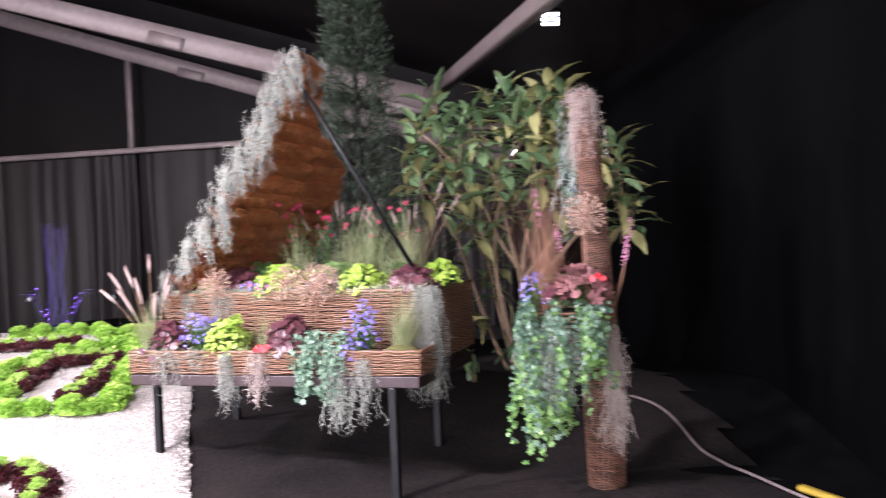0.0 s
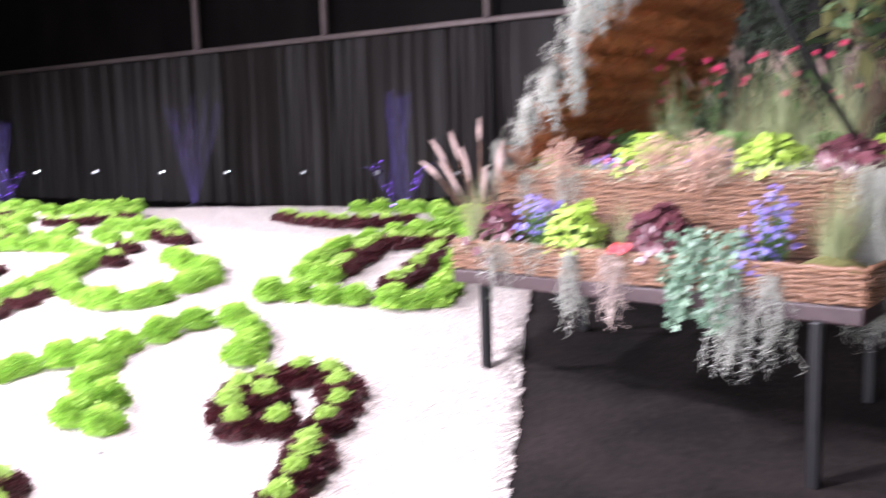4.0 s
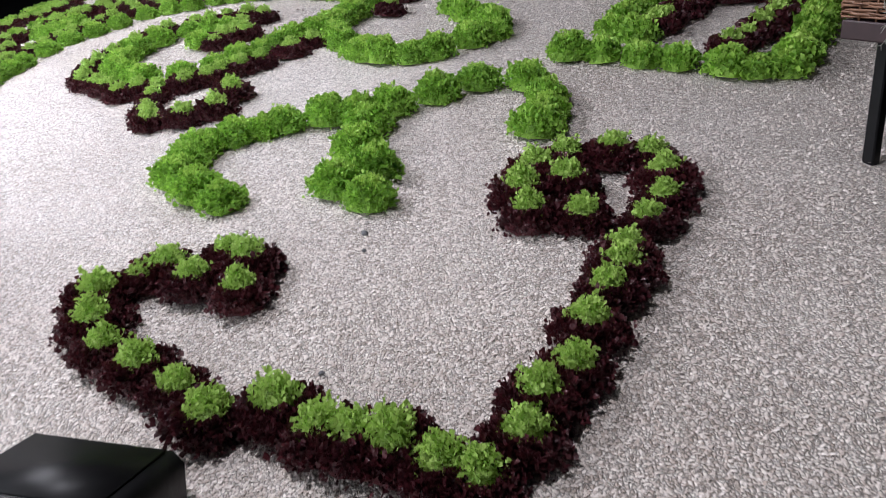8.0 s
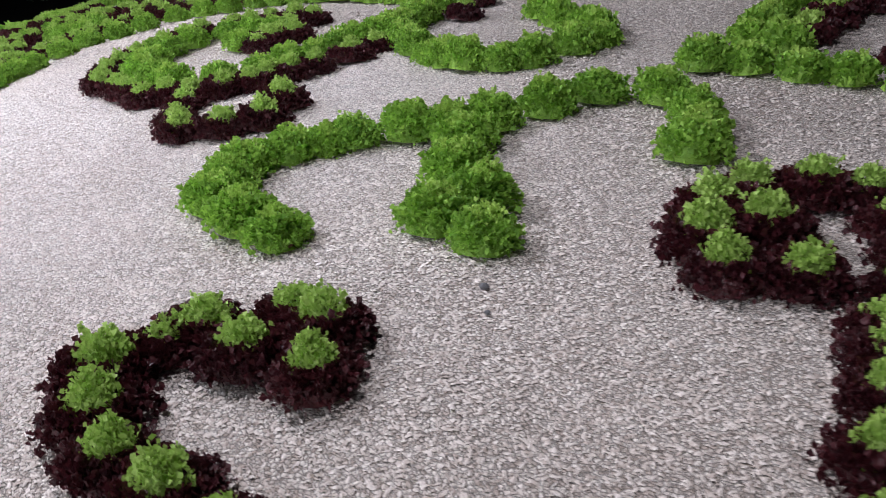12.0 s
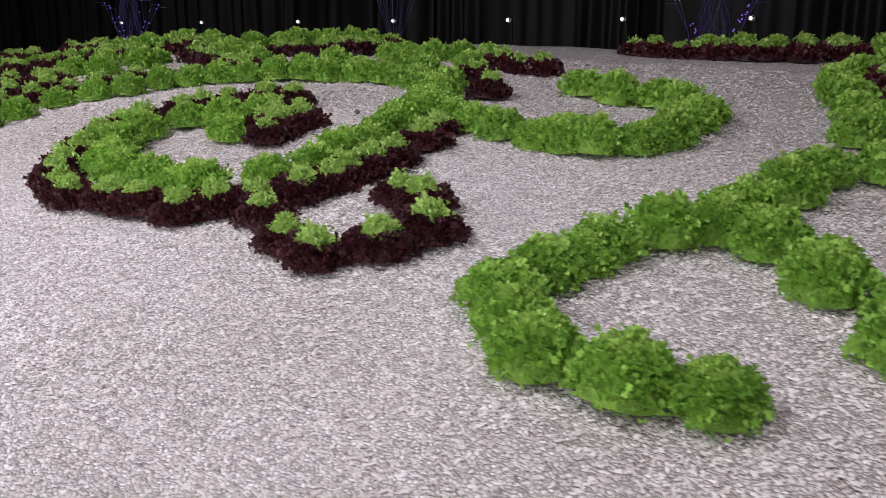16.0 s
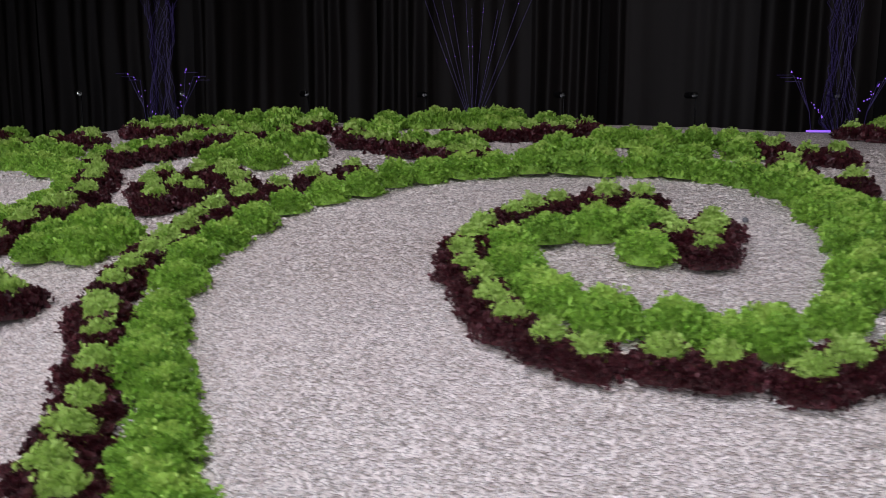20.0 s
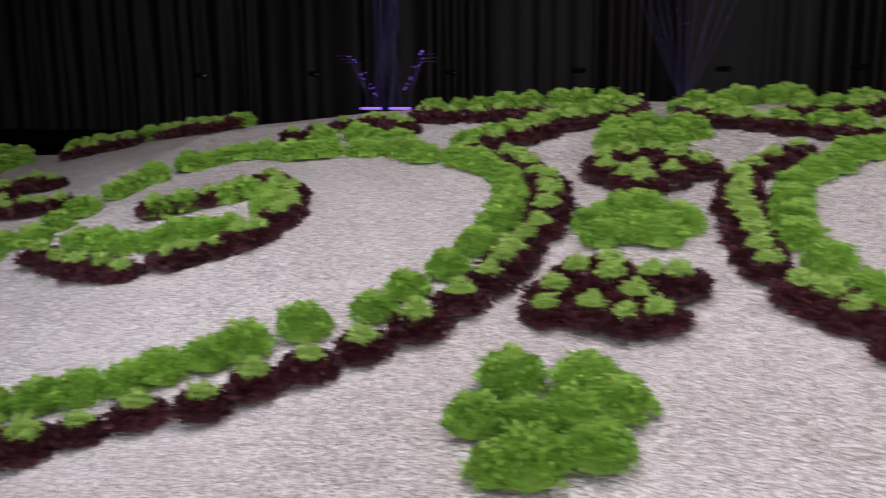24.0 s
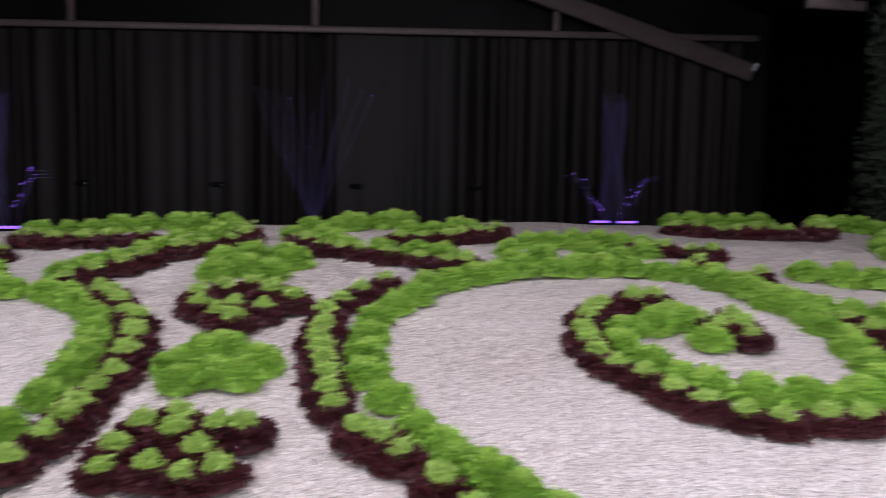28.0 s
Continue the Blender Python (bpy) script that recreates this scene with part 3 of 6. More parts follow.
BEDS = {
    'heart_dark': [(-2.49, 2.92), (-2.58, 2.84), (-2.62, 3.02), (-2.67, 2.9), (-2.75, 3.03), (-2.76, 3.15), (-2.67, 3.23), (-2.58, 3.3), (-2.46, 3.23), (-2.4, 3.13), (-2.33, 3.01), (-2.29, 2.88), (-2.24, 2.79), (-2.19, 2.71), (-2.15, 2.59), (-2.07, 2.47), (-2.04, 2.37), (-2.01, 2.27), (-1.98, 2.16), (-2.06, 2.11), (-2.15, 2.08), (-2.22, 2.03), (-2.28, 2.03), (-2.41, 1.98), (-2.51, 1.89), (-2.65, 1.87), (-2.79, 1.84), (-2.92, 1.81), (-3.07, 1.84), (-3.15, 1.9), (-3.15, 2.01), (-3.15, 2.08), (-3.02, 2.08), (-3.04, 2.2), (-2.97, 2.22), (-2.87, 2.13)],
    'anchor_green': [(-3.4, 2.34), (-3.53, 2.31), (-3.68, 2.33), (-3.75, 2.41), (-3.82, 2.48), (-3.8, 2.6), (-3.77, 2.68), (-3.74, 2.76), (-3.65, 2.89), (-3.58, 2.97), (-3.53, 3.08), (-3.5, 3.24), (-3.46, 3.42), (-3.32, 3.52), (-3.14, 3.45), (-3.07, 3.35), (-3.0, 3.26), (-3.45, 2.93), (-3.32, 2.79), (-3.17, 2.73), (-3.17, 2.62), (-3.02, 2.61)],
    'c_green': [(-4.38, 4.04), (-4.23, 4.0), (-4.08, 4.0), (-3.99, 3.94), (-3.89, 3.87), (-3.88, 3.72), (-3.9, 3.55), (-3.93, 3.47), (-4.04, 3.39), (-4.12, 3.38), (-4.21, 3.37), (-4.35, 3.4), (-4.46, 3.45), (-4.56, 3.5), (-4.64, 3.54), (-4.73, 3.57)],
    'square_green': [(-3.43, 3.86), (-3.31, 3.91), (-3.17, 3.96), (-3.04, 4.03), (-2.9, 4.08), (-2.79, 4.14), (-2.72, 4.23), (-2.77, 4.34), (-2.82, 4.45), (-2.85, 4.56), (-2.89, 4.67), (-2.95, 4.8), (-3.0, 4.93), (-3.05, 5.03), (-3.1, 5.13), (-3.17, 5.2), (-3.24, 5.26), (-3.34, 5.17), (-3.42, 5.05), (-3.5, 4.93), (-3.6, 4.8), (-3.63, 4.63), (-3.61, 4.52), (-3.59, 4.4), (-3.54, 4.29), (-3.49, 4.17), (-3.37, 4.17)],
    'square_dark': [(-3.37, 4.29), (-3.4, 4.4), (-3.42, 4.52), (-3.45, 4.62), (-3.47, 4.71), (-3.42, 4.78), (-3.37, 4.85), (-3.28, 4.93), (-3.18, 4.94), (-3.13, 4.84), (-3.08, 4.73), (-3.06, 4.64), (-3.05, 4.56), (-3.02, 4.47), (-3.0, 4.38), (-3.02, 4.28)],
    'far_right_dark': [(-4.62, 5.17), (-4.5, 5.13), (-4.38, 5.09), (-4.29, 5.08), (-4.19, 5.07), (-4.1, 5.06), (-4.01, 5.06), (-3.86, 5.09), (-3.75, 5.16), (-3.7, 5.3)],
    'far_right_green': [(-4.45, 5.75), (-4.3, 5.8), (-4.15, 5.85), (-4.0, 5.85), (-3.85, 5.85), (-3.6, 5.55), (-3.45, 5.6), (-3.3, 5.65), (-3.2, 5.6), (-3.45, 5.8)],
    'arc_green': [(-4.71, 3.59), (-4.77, 3.71), (-4.86, 3.81), (-4.95, 3.88), (-5.06, 3.92), (-5.17, 3.96), (-5.29, 3.95), (-5.42, 3.92), (-5.53, 3.91), (-5.66, 3.89), (-5.77, 3.82), (-5.87, 3.75), (-5.96, 3.69), (-6.06, 3.61), (-6.12, 3.49), (-6.18, 3.37), (-6.24, 3.25), (-6.27, 3.1), (-6.27, 2.96), (-6.25, 2.81), (-6.19, 2.66), (-6.12, 2.5), (-6.06, 2.43), (-6.01, 2.36), (-5.95, 2.29), (-5.88, 2.22), (-5.82, 2.13), (-5.76, 2.05), (-5.78, 2.05), (-5.71, 1.99), (-5.63, 1.94), (-5.52, 1.88)],
    'arc_dark': [(-6.22, 3.62), (-6.31, 3.5), (-6.37, 3.39), (-6.42, 3.28), (-6.42, 3.13), (-6.42, 3.04), (-6.41, 2.96), (-6.39, 2.88), (-6.38, 2.8), (-6.37, 2.71), (-6.35, 2.61), (-6.27, 2.48), (-6.21, 2.42), (-6.16, 2.36), (-6.08, 2.24), (-6.0, 2.14), (-5.95, 2.06), (-5.94, 2.06), (-5.9, 1.97), (-5.83, 1.92)],
    'ring_green': [(-5.14, 3.09), (-5.18, 3.25), (-5.29, 3.22), (-5.4, 3.15), (-5.45, 3.03), (-5.4, 2.87), (-5.33, 2.8), (-5.27, 2.73), (-5.14, 2.67), (-5.0, 2.67), (-4.91, 2.68), (-4.82, 2.69), (-4.71, 2.81), (-4.67, 2.94), (-4.66, 3.05), (-4.65, 3.16), (-4.66, 3.25), (-4.66, 3.34), (-4.7, 3.48), (-4.73, 3.63), (-4.78, 3.77), (-4.83, 3.91)],
    'ring_dark': [(-5.01, 3.26), (-5.0, 3.18), (-4.99, 3.1), (-5.06, 3.18), (-5.12, 3.27), (-5.19, 3.35), (-5.21, 3.47), (-5.31, 3.44), (-5.44, 3.38), (-5.48, 3.31), (-5.52, 3.24), (-5.56, 3.1), (-5.55, 3.01), (-5.54, 2.92), (-5.5, 2.84), (-5.45, 2.76), (-5.38, 2.68), (-5.31, 2.6), (-5.22, 2.56), (-5.14, 2.52), (-5.01, 2.54), (-4.88, 2.55), (-4.75, 2.55), (-4.68, 2.62), (-4.6, 2.65), (-4.55, 2.75), (-4.53, 2.83), (-4.51, 2.9), (-4.5, 2.98), (-4.49, 3.07), (-4.51, 3.21), (-4.53, 3.36)],
    'curl_dark': [(-4.52, 2.6), (-4.4, 2.51), (-4.28, 2.48), (-4.16, 2.57), (-4.12, 2.68), (-4.2, 2.82), (-4.29, 2.84)],
    'joint_dark': [(-5.01, 4.42), (-4.91, 4.4), (-4.79, 4.36), (-4.68, 4.35), (-4.84, 4.1), (-4.65, 3.86)],
    'petal_dark': [(-6.75, 2.6), (-6.85, 2.54), (-6.88, 2.44), (-6.78, 2.34), (-6.73, 2.5), (-6.66, 2.4), (-6.56, 2.5), (-6.64, 2.51), (-6.89, 2.37), (-6.69, 2.3), (-6.59, 2.34)],
    'rosette_green': [(-6.91, 2.07), (-6.75, 2.07), (-6.95, 1.91), (-6.84, 1.93), (-6.74, 1.95), (-6.66, 2.0), (-6.88, 1.78), (-6.79, 1.79), (-6.69, 1.83)],
    'oval_green': [(-6.84, 2.9), (-6.78, 2.97), (-6.7, 2.99), (-6.59, 2.91), (-6.72, 2.86), (-6.79, 2.81), (-6.64, 2.81)],
    'cluster_dark': [(-6.88, 3.46), (-6.82, 3.56), (-6.73, 3.6), (-6.63, 3.49), (-6.56, 3.42), (-6.74, 3.36), (-6.65, 3.3), (-6.8, 3.3), (-6.71, 3.21), (-6.88, 3.37)],
    'cluster_green': [(-6.91, 4.0), (-6.8, 4.11), (-6.67, 4.11), (-6.9, 3.81), (-6.78, 3.88), (-6.61, 3.96), (-6.69, 3.8)],
    'row_a_dark': [(-6.62, 4.36), (-6.56, 4.29), (-6.5, 4.21), (-6.42, 4.17), (-6.35, 4.12), (-6.22, 4.07), (-6.09, 4.0), (-5.97, 3.95), (-5.89, 3.92)],
    'row_a_green': [(-6.67, 4.53), (-6.53, 4.47), (-6.46, 4.37), (-6.4, 4.27), (-6.25, 4.21), (-6.1, 4.15), (-5.96, 4.08)],
    'row_a_top_green': [(-6.6, 4.71), (-6.48, 4.79), (-6.42, 4.86), (-6.36, 4.93), (-6.24, 4.96), (-6.18, 5.04), (-6.12, 5.12)],
    'row_b_dark': [(-6.17, 4.44), (-6.05, 4.43), (-5.92, 4.49), (-5.86, 4.54), (-5.8, 4.59), (-5.73, 4.64), (-5.67, 4.7)],
    'row_b_green': [(-6.11, 4.76), (-6.0, 4.74), (-5.88, 4.78), (-5.79, 4.86)],
    'knot_green': [(-5.68, 4.26), (-5.67, 4.07), (-5.53, 4.49), (-5.44, 4.49), (-5.32, 4.51), (-5.29, 4.26), (-5.2, 4.55), (-5.08, 4.59), (-4.99, 4.53), (-5.02, 4.34), (-5.16, 4.21), (-5.53, 4.1)],
    'lrow_a_dark': [(-7.47, 3.77), (-7.38, 3.83), (-7.31, 3.93), (-7.24, 4.04), (-7.13, 4.14), (-7.08, 4.2), (-7.03, 4.26), (-6.93, 4.36), (-6.9, 4.44), (-6.88, 4.51)],
    'lrow_a_green': [(-7.53, 3.85), (-7.46, 3.98), (-7.36, 4.04), (-7.28, 4.18), (-7.23, 4.25), (-7.18, 4.33), (-7.07, 4.43), (-7.02, 4.53), (-6.96, 4.62)],
    'lrow_b_dark': [(-7.94, 4.53), (-7.87, 4.49), (-7.79, 4.44), (-7.65, 4.44), (-7.5, 4.41), (-7.38, 4.47)],
    'lrow_b_green': [(-7.97, 4.77), (-7.84, 4.81), (-7.71, 4.82), (-7.58, 4.83), (-7.46, 4.9), (-7.31, 4.84), (-7.18, 4.79), (-7.04, 4.82)],
    'lmid_dark': [(-8.54, 4.28), (-8.46, 4.36), (-8.34, 4.41), (-8.22, 4.47), (-8.14, 4.42), (-8.05, 4.37), (-7.99, 4.29), (-7.93, 4.22)],
    'lmid_green': [(-8.32, 4.13), (-8.15, 4.16), (-8.02, 4.05), (-7.88, 4.02)],
    'larc_green': [(-8.47, 1.82), (-8.37, 1.88), (-8.27, 1.93), (-8.15, 1.96), (-8.03, 1.99), (-7.93, 2.04), (-7.84, 2.09), (-7.75, 2.13), (-7.65, 2.18), (-7.52, 2.27), (-7.37, 2.36), (-7.31, 2.47), (-7.22, 2.59), (-7.17, 2.74), (-7.14, 2.9), (-7.14, 3.0), (-7.15, 3.11), (-7.18, 3.21), (-7.21, 3.32), (-7.27, 3.41), (-7.33, 3.5), (-7.41, 3.56), (-7.48, 3.62), (-7.64, 3.68), (-7.73, 3.74), (-7.83, 3.79), (-7.92, 3.82), (-8.0, 3.85), (-8.17, 3.87), (-8.27, 3.88), (-8.36, 3.89), (-8.46, 3.92), (-8.55, 3.95), (-8.65, 3.95), (-8.75, 3.95), (-8.82, 3.9), (-8.9, 3.85), (-9.0, 3.71), (-9.03, 3.61), (-9.06, 3.51), (-9.09, 3.34), (-9.11, 3.19), (-9.09, 3.03)],
    'larc_dark': [(-8.33, 1.69), (-8.21, 1.75), (-8.12, 1.77), (-8.04, 1.79), (-7.93, 1.85), (-7.79, 1.9), (-7.65, 1.95), (-7.54, 2.02), (-7.43, 2.09), (-7.32, 2.19), (-7.21, 2.28), (-7.12, 2.39), (-7.07, 2.51), (-7.05, 2.58), (-7.03, 2.66), (-7.02, 2.75), (-7.0, 2.85), (-7.0, 2.96), (-7.01, 3.08), (-7.04, 3.17), (-7.07, 3.26), (-7.11, 3.33), (-7.15, 3.41), (-7.21, 3.49), (-7.26, 3.56)],
    'lspiral_green': [(-8.78, 2.94), (-8.65, 2.91), (-8.53, 2.87), (-8.43, 2.89), (-8.34, 2.91), (-8.25, 2.94), (-8.16, 2.96), (-8.08, 3.1), (-8.11, 3.19), (-8.14, 3.27), (-8.28, 3.37), (-8.38, 3.32), (-8.54, 3.27), (-8.61, 3.21)],
    'lspiral_dark': [(-8.88, 2.84), (-8.75, 2.76), (-8.61, 2.69), (-8.5, 2.67), (-8.39, 2.65), (-8.25, 2.71), (-8.18, 2.75), (-8.11, 2.78), (-8.05, 2.84), (-8.0, 2.9), (-7.98, 3.0), (-7.97, 3.09), (-8.02, 3.19), (-8.07, 3.29), (-8.16, 3.35), (-8.24, 3.42), (-8.34, 3.37), (-8.45, 3.31), (-8.55, 3.26), (-8.65, 3.21)],
    'larc_end_green': [(-9.59, 2.89), (-9.53, 2.98), (-9.53, 3.1), (-9.2, 2.9), (-9.22, 3.01)],
    'lcurl_dark': [(-9.74, 3.91), (-9.84, 3.91), (-9.94, 3.91), (-9.97, 3.83), (-10.01, 3.76), (-9.91, 3.67), (-9.8, 3.58), (-9.7, 3.49), (-9.6, 3.47), (-9.5, 3.45), (-9.41, 3.46), (-9.31, 3.47)],
    'lfar_dark': [(-10.33, 4.73), (-10.23, 4.76), (-10.14, 4.78), (-10.07, 4.83), (-10.01, 4.87), (-9.93, 5.0), (-9.81, 4.98), (-9.69, 4.96), (-9.58, 4.95), (-9.47, 4.93), (-9.38, 4.94), (-9.29, 4.95)],
    'lfar_green': [(-10.5, 5.02), (-10.38, 5.0), (-10.27, 4.99), (-10.17, 4.99), (-10.07, 4.99), (-9.91, 5.0), (-9.81, 5.0), (-9.71, 4.99), (-9.54, 5.01), (-9.45, 5.0), (-9.35, 5.0), (-9.22, 4.99)],
    'lside_green': [(-11.42, 4.01), (-11.28, 4.0), (-11.14, 4.0), (-11.04, 4.04), (-10.94, 4.08), (-10.86, 4.23), (-10.79, 4.34), (-10.66, 4.45), (-10.67, 4.58), (-10.68, 4.72)],
    'lside_in_green': [(-11.35, 4.21), (-11.32, 4.32), (-11.3, 4.43), (-11.27, 4.52), (-11.24, 4.61), (-11.19, 4.69), (-11.13, 4.76), (-11.09, 4.86), (-11.05, 4.96), (-10.89, 4.96)],
    'lnear_green': [(-10.46, 3.1), (-10.56, 3.23), (-10.64, 3.32), (-10.72, 3.41), (-10.71, 3.51), (-10.66, 3.56)],
}
MODELS = {(kind, near): lettuce_models(kind, near) for kind in ("green", "red") for near in (True, False)}
used = set()
for bed, places in BEDS.items():
    for n, (x, y) in enumerate(places):
        models = MODELS["green" if "green" in bed else "red", y < 3.9 and x > -8.2]
        k = rng.randrange(5)
        grow = rng.uniform(0.82, 1.0) * (1.0 if "green" in bed else 1.08) * (0.98 - 0.13 * min(max((-3.4 - x) / 1.2, 0), 1))
        x, y = x + rng.uniform(-0.012, 0.012), y + rng.uniform(-0.012, 0.012)
        m = pose(x, y, ground_z(x, y) - 0.004, rng.uniform(-6, 6), rng.uniform(-6, 6), rng.uniform(0, 360)) @ Matrix.Diagonal((grow, grow, grow * rng.uniform(1.0, 1.22), 1))
        if id(models[k]) in used:
            ob = copy_thing(models[k], m)
            ob.matrix_basis = m
        else:
            used.add(id(models[k]))
            models[k].matrix_basis = m

# ---------------------------------------------------------------- plants: kinds
M_LIME = mottled("heuchera_lime", (0.20, 0.36, 0.025), (0.54, 0.70, 0.15), 30, 0.45, 0.1, per_island=0.8, sheen_through=0.25)
M_PLUM = mottled("heuchera_plum", (0.028, 0.007, 0.014), (0.19, 0.065, 0.08), 40, 0.32, 0.1, per_island=0.9, sheen_through=0.12)
M_ROSE = mottled("heuchera_rose", (0.09, 0.028, 0.032), (0.36, 0.165, 0.16), 60, 0.4, 0.3, per_island=0.5, sheen_through=0.12)
M_REDLEAF = mottled("red_leaf", (0.40, 0.01, 0.02), (0.62, 0.04, 0.05), 20, 0.45)
M_LOBELIA = mottled("blue_petals", (0.11, 0.075, 0.42), (0.38, 0.33, 0.78), 30, 0.6, per_object=0.8, sheen_through=0.2)
M_HERB = mottled("herb_green", (0.03, 0.09, 0.02), (0.12, 0.22, 0.06), 20, 0.6, per_island=0.5, sheen_through=0.2)
M_GRASS = mottled("grass_blades", (0.16, 0.20, 0.08), (0.52, 0.55, 0.32), 12, 0.5, per_island=1.0, sheen_through=0.25)
M_STRAW = mottled("dry_grass", (0.16, 0.06, 0.035), (0.52, 0.29, 0.19), 12, 0.6, per_island=1.0, sheen_through=0.1)
M_PLUME = mottled("grass_plume", (0.24, 0.155, 0.14), (0.56, 0.43, 0.39), 40, 0.9, 0.3, per_island=0.6)
M_BALL = mottled("crimson_flower", (0.42, 0.02, 0.08), (0.78, 0.10, 0.22), 60, 0.6, 0.5, per_island=0.3)
M_PINK = mottled("pink_flower", (0.60, 0.16, 0.36), (0.90, 0.45, 0.64), 60, 0.6, per_island=0.3)
M_ALLIUM = mottled("dried_allium", (0.36, 0.21, 0.15), (0.68, 0.48, 0.38), 40, 0.8, per_island=0.6)
M_IVY = mottled("ivy_leaf", (0.035, 0.085, 0.055), (0.20, 0.31, 0.21), 40, 0.33, 0.1, per_island=0.9, sheen_through=0.12)
M_IVYLIGHT = mottled("young_ivy_leaf", (0.075, 0.20, 0.045), (0.27, 0.43, 0.14), 40, 0.4, 0.1, per_island=0.6, sheen_through=0.2)
M_LOQUAT = mottled("loquat_leaf", (0.055, 0.125, 0.060), (0.28, 0.40, 0.19), 22, 0.28, 0.5, per_object=0.8, sheen_through=0.15)
M_OLIVE = mottled("olive_leaf", (0.20, 0.20, 0.075), (0.50, 0.47, 0.21), 18, 0.40, 0.5, per_object=0.8, sheen_through=0.15)
M_CYPRESS = mottled("dark_evergreen", (0.006, 0.014, 0.008), (0.045, 0.068, 0.036), 12, 0.6, per_island=0.9)
M_MOSSY = mottled("green_moss", (0.05, 0.055, 0.01), (0.17, 0.16, 0.05), 60, 0.95, 0.8)


def jit(r, k):
    return Vector((r.uniform(-k, k), r.uniform(-k, k), r.uniform(-k, k)))


def lobed_leaf(bag, centre, normal, radius, lobes, r, notch=0.28, cup=0.25, slot=0, point=1.0, fine=False):
    """A round leaf with lobes, slightly cupped."""
    n = Vector(normal).normalized()
    side = n.cross(jit(r, 1)).normalized()
    fwd = n.cross(side)
    k = lobes * (4 if radius > 0.03 or fine else 2)
    ring, mid = [], []
    for i in range(k):
        a = 2 * math.pi * i / k
        wave = abs(math.sin(lobes * a / 2)) ** point
        rad = radius * (1 - notch + notch * wave) * r.uniform(0.94, 1.06)
        d = math.cos(a) * side + math.sin(a) * fwd
        mid.append(centre + d * rad * 0.55 + n * (0.10 * cup * radius))
        ring.append(centre + d * rad + n * radius * (cup * 0.5 * (wave - 0.4) + 0.1 * math.sin(3 * a + radius * 90)))
    pts = [Vector(centre) - n * 0.15 * cup * radius] + mid + ring
    faces = [(0, 1 + i, 1 + (i + 1) % k) for i in range(k)]
    faces += [(1 + i, 1 + k + i, 1 + k + (i + 1) % k, 1 + (i + 1) % k) for i in range(k)]
    bag.add(pts, faces, slot)


def heuchera(at, radius, height, mat, label, seed, leaf=0.0125, count=70, lobes=6):
    r = random.Random(seed)
    root = thing("heuchera", label, "plant", "heucheras in the basket planters", Matrix.Translation(at))
    leaves, stems = Bag(), Bag()
    if leaf < 0.04:
        count = int(count * (3.2 if mat == M_PLUM else 5.5))
        leaf *= 1.5 if mat == M_PLUM else 1.0
    bumps = r.uniform(0, 40)
    for k in range(count):
        s = (k + 0.5) / count
        a = k * 2.4 + r.uniform(-0.3, 0.3)
        el = (1 - s) ** 0.8 * math.pi / 2
        out = Vector((math.cos(a) * math.cos(el), math.sin(a) * math.cos(el), math.sin(el)))
        p = Vector((out.x * radius, out.y * radius, 0.02 + out.z * height)) * r.uniform(0.82, 1.05) * (1 + 0.28 * noise.noise(out * 2.2 + Vector((bumps, 0, 0))))
        lobed_leaf(leaves, p, out * 0.8 + Vector((0, -0.35, 0.5)) + jit(r, 0.6), leaf * r.uniform(0.6, 1.25), lobes, r, notch=0.32 if leaf > 0.03 else 0.16, cup=0.8)
        if k % 3 == 0:
            stems.tube([(0.2 * p.x, 0.2 * p.y, 0), p * 0.7 + Vector((0, 0, 0.005)), p], 0.0015, 3, cap=False)
    part("leaves", leaves, mat, root)
    part("stem_mesh", stems, M_HERB, root)
    return root


def flower_patch(at, radius, height, mat, label, seed, count=110, size=0.0095):
    r = random.Random(seed)
    root = thing("lobelia", label, "plant", "blue flowers in the basket planters", Matrix.Translation(at))
    green, bloom = Bag(), Bag()
    for b in range(5):
        c = 1.2566 * b + (0.25 if b % 2 else 0)
        d, e = Vector((math.cos(c), math.sin(c), 0)), Vector((-math.sin(c), math.cos(c), 0))
        bloom.add([(0, 0, 0), d * size * 0.6 + e * size * 0.38 + Vector((0, 0, 0.002)), d * size * 1.1 - Vector((0, 0, 0.001)), d * size * 0.6 - e * size * 0.38 + Vector((0, 0, 0.002))], [(0, 1, 2, 3)])
    bloom.tube([(0, 0, -0.006), (0, 0, 0.001)], [0.0008, 0.0016], 4)
    me = bloom.mesh("flower", mat)
    for k in range(count):
        a, q = r.uniform(0, 6.28), r.random() ** 0.6
        p = Vector((math.cos(a) * radius * q, math.sin(a) * radius * q, height * (0.25 + 0.85 * r.random()) * (1 - 0.3 * q)))
        n = (Vector((p.x, p.y - 0.06, 0.05)) + jit(r, 0.05)).normalized()
        ob = part("flower", me, mat, root)
        g = r.uniform(0.7, 1.15)
        ob.matrix_basis = Matrix.Translation(p) @ n.to_track_quat("Z", "Y").to_matrix().to_4x4() @ Matrix.Rotation(r.uniform(0, 6), 4, "Z") @ Matrix.Diagonal((g, g, g, 1))
        if k % 2 == 0:
            green.tube([(p.x * 0.3, p.y * 0.3, 0), p * 0.6, p], 0.0012, 3, cap=False)
            for b in range(4):
                green.leaf(p * r.uniform(0.3, 0.9), jit(r, 1) + Vector((0, 0, 0.4)), (0, 0, 1), 0.03, 0.010, (0.2, 1, 0.1), 0.4, rnd=r)
    part("foliage", green, M_HERB, root)
    return root


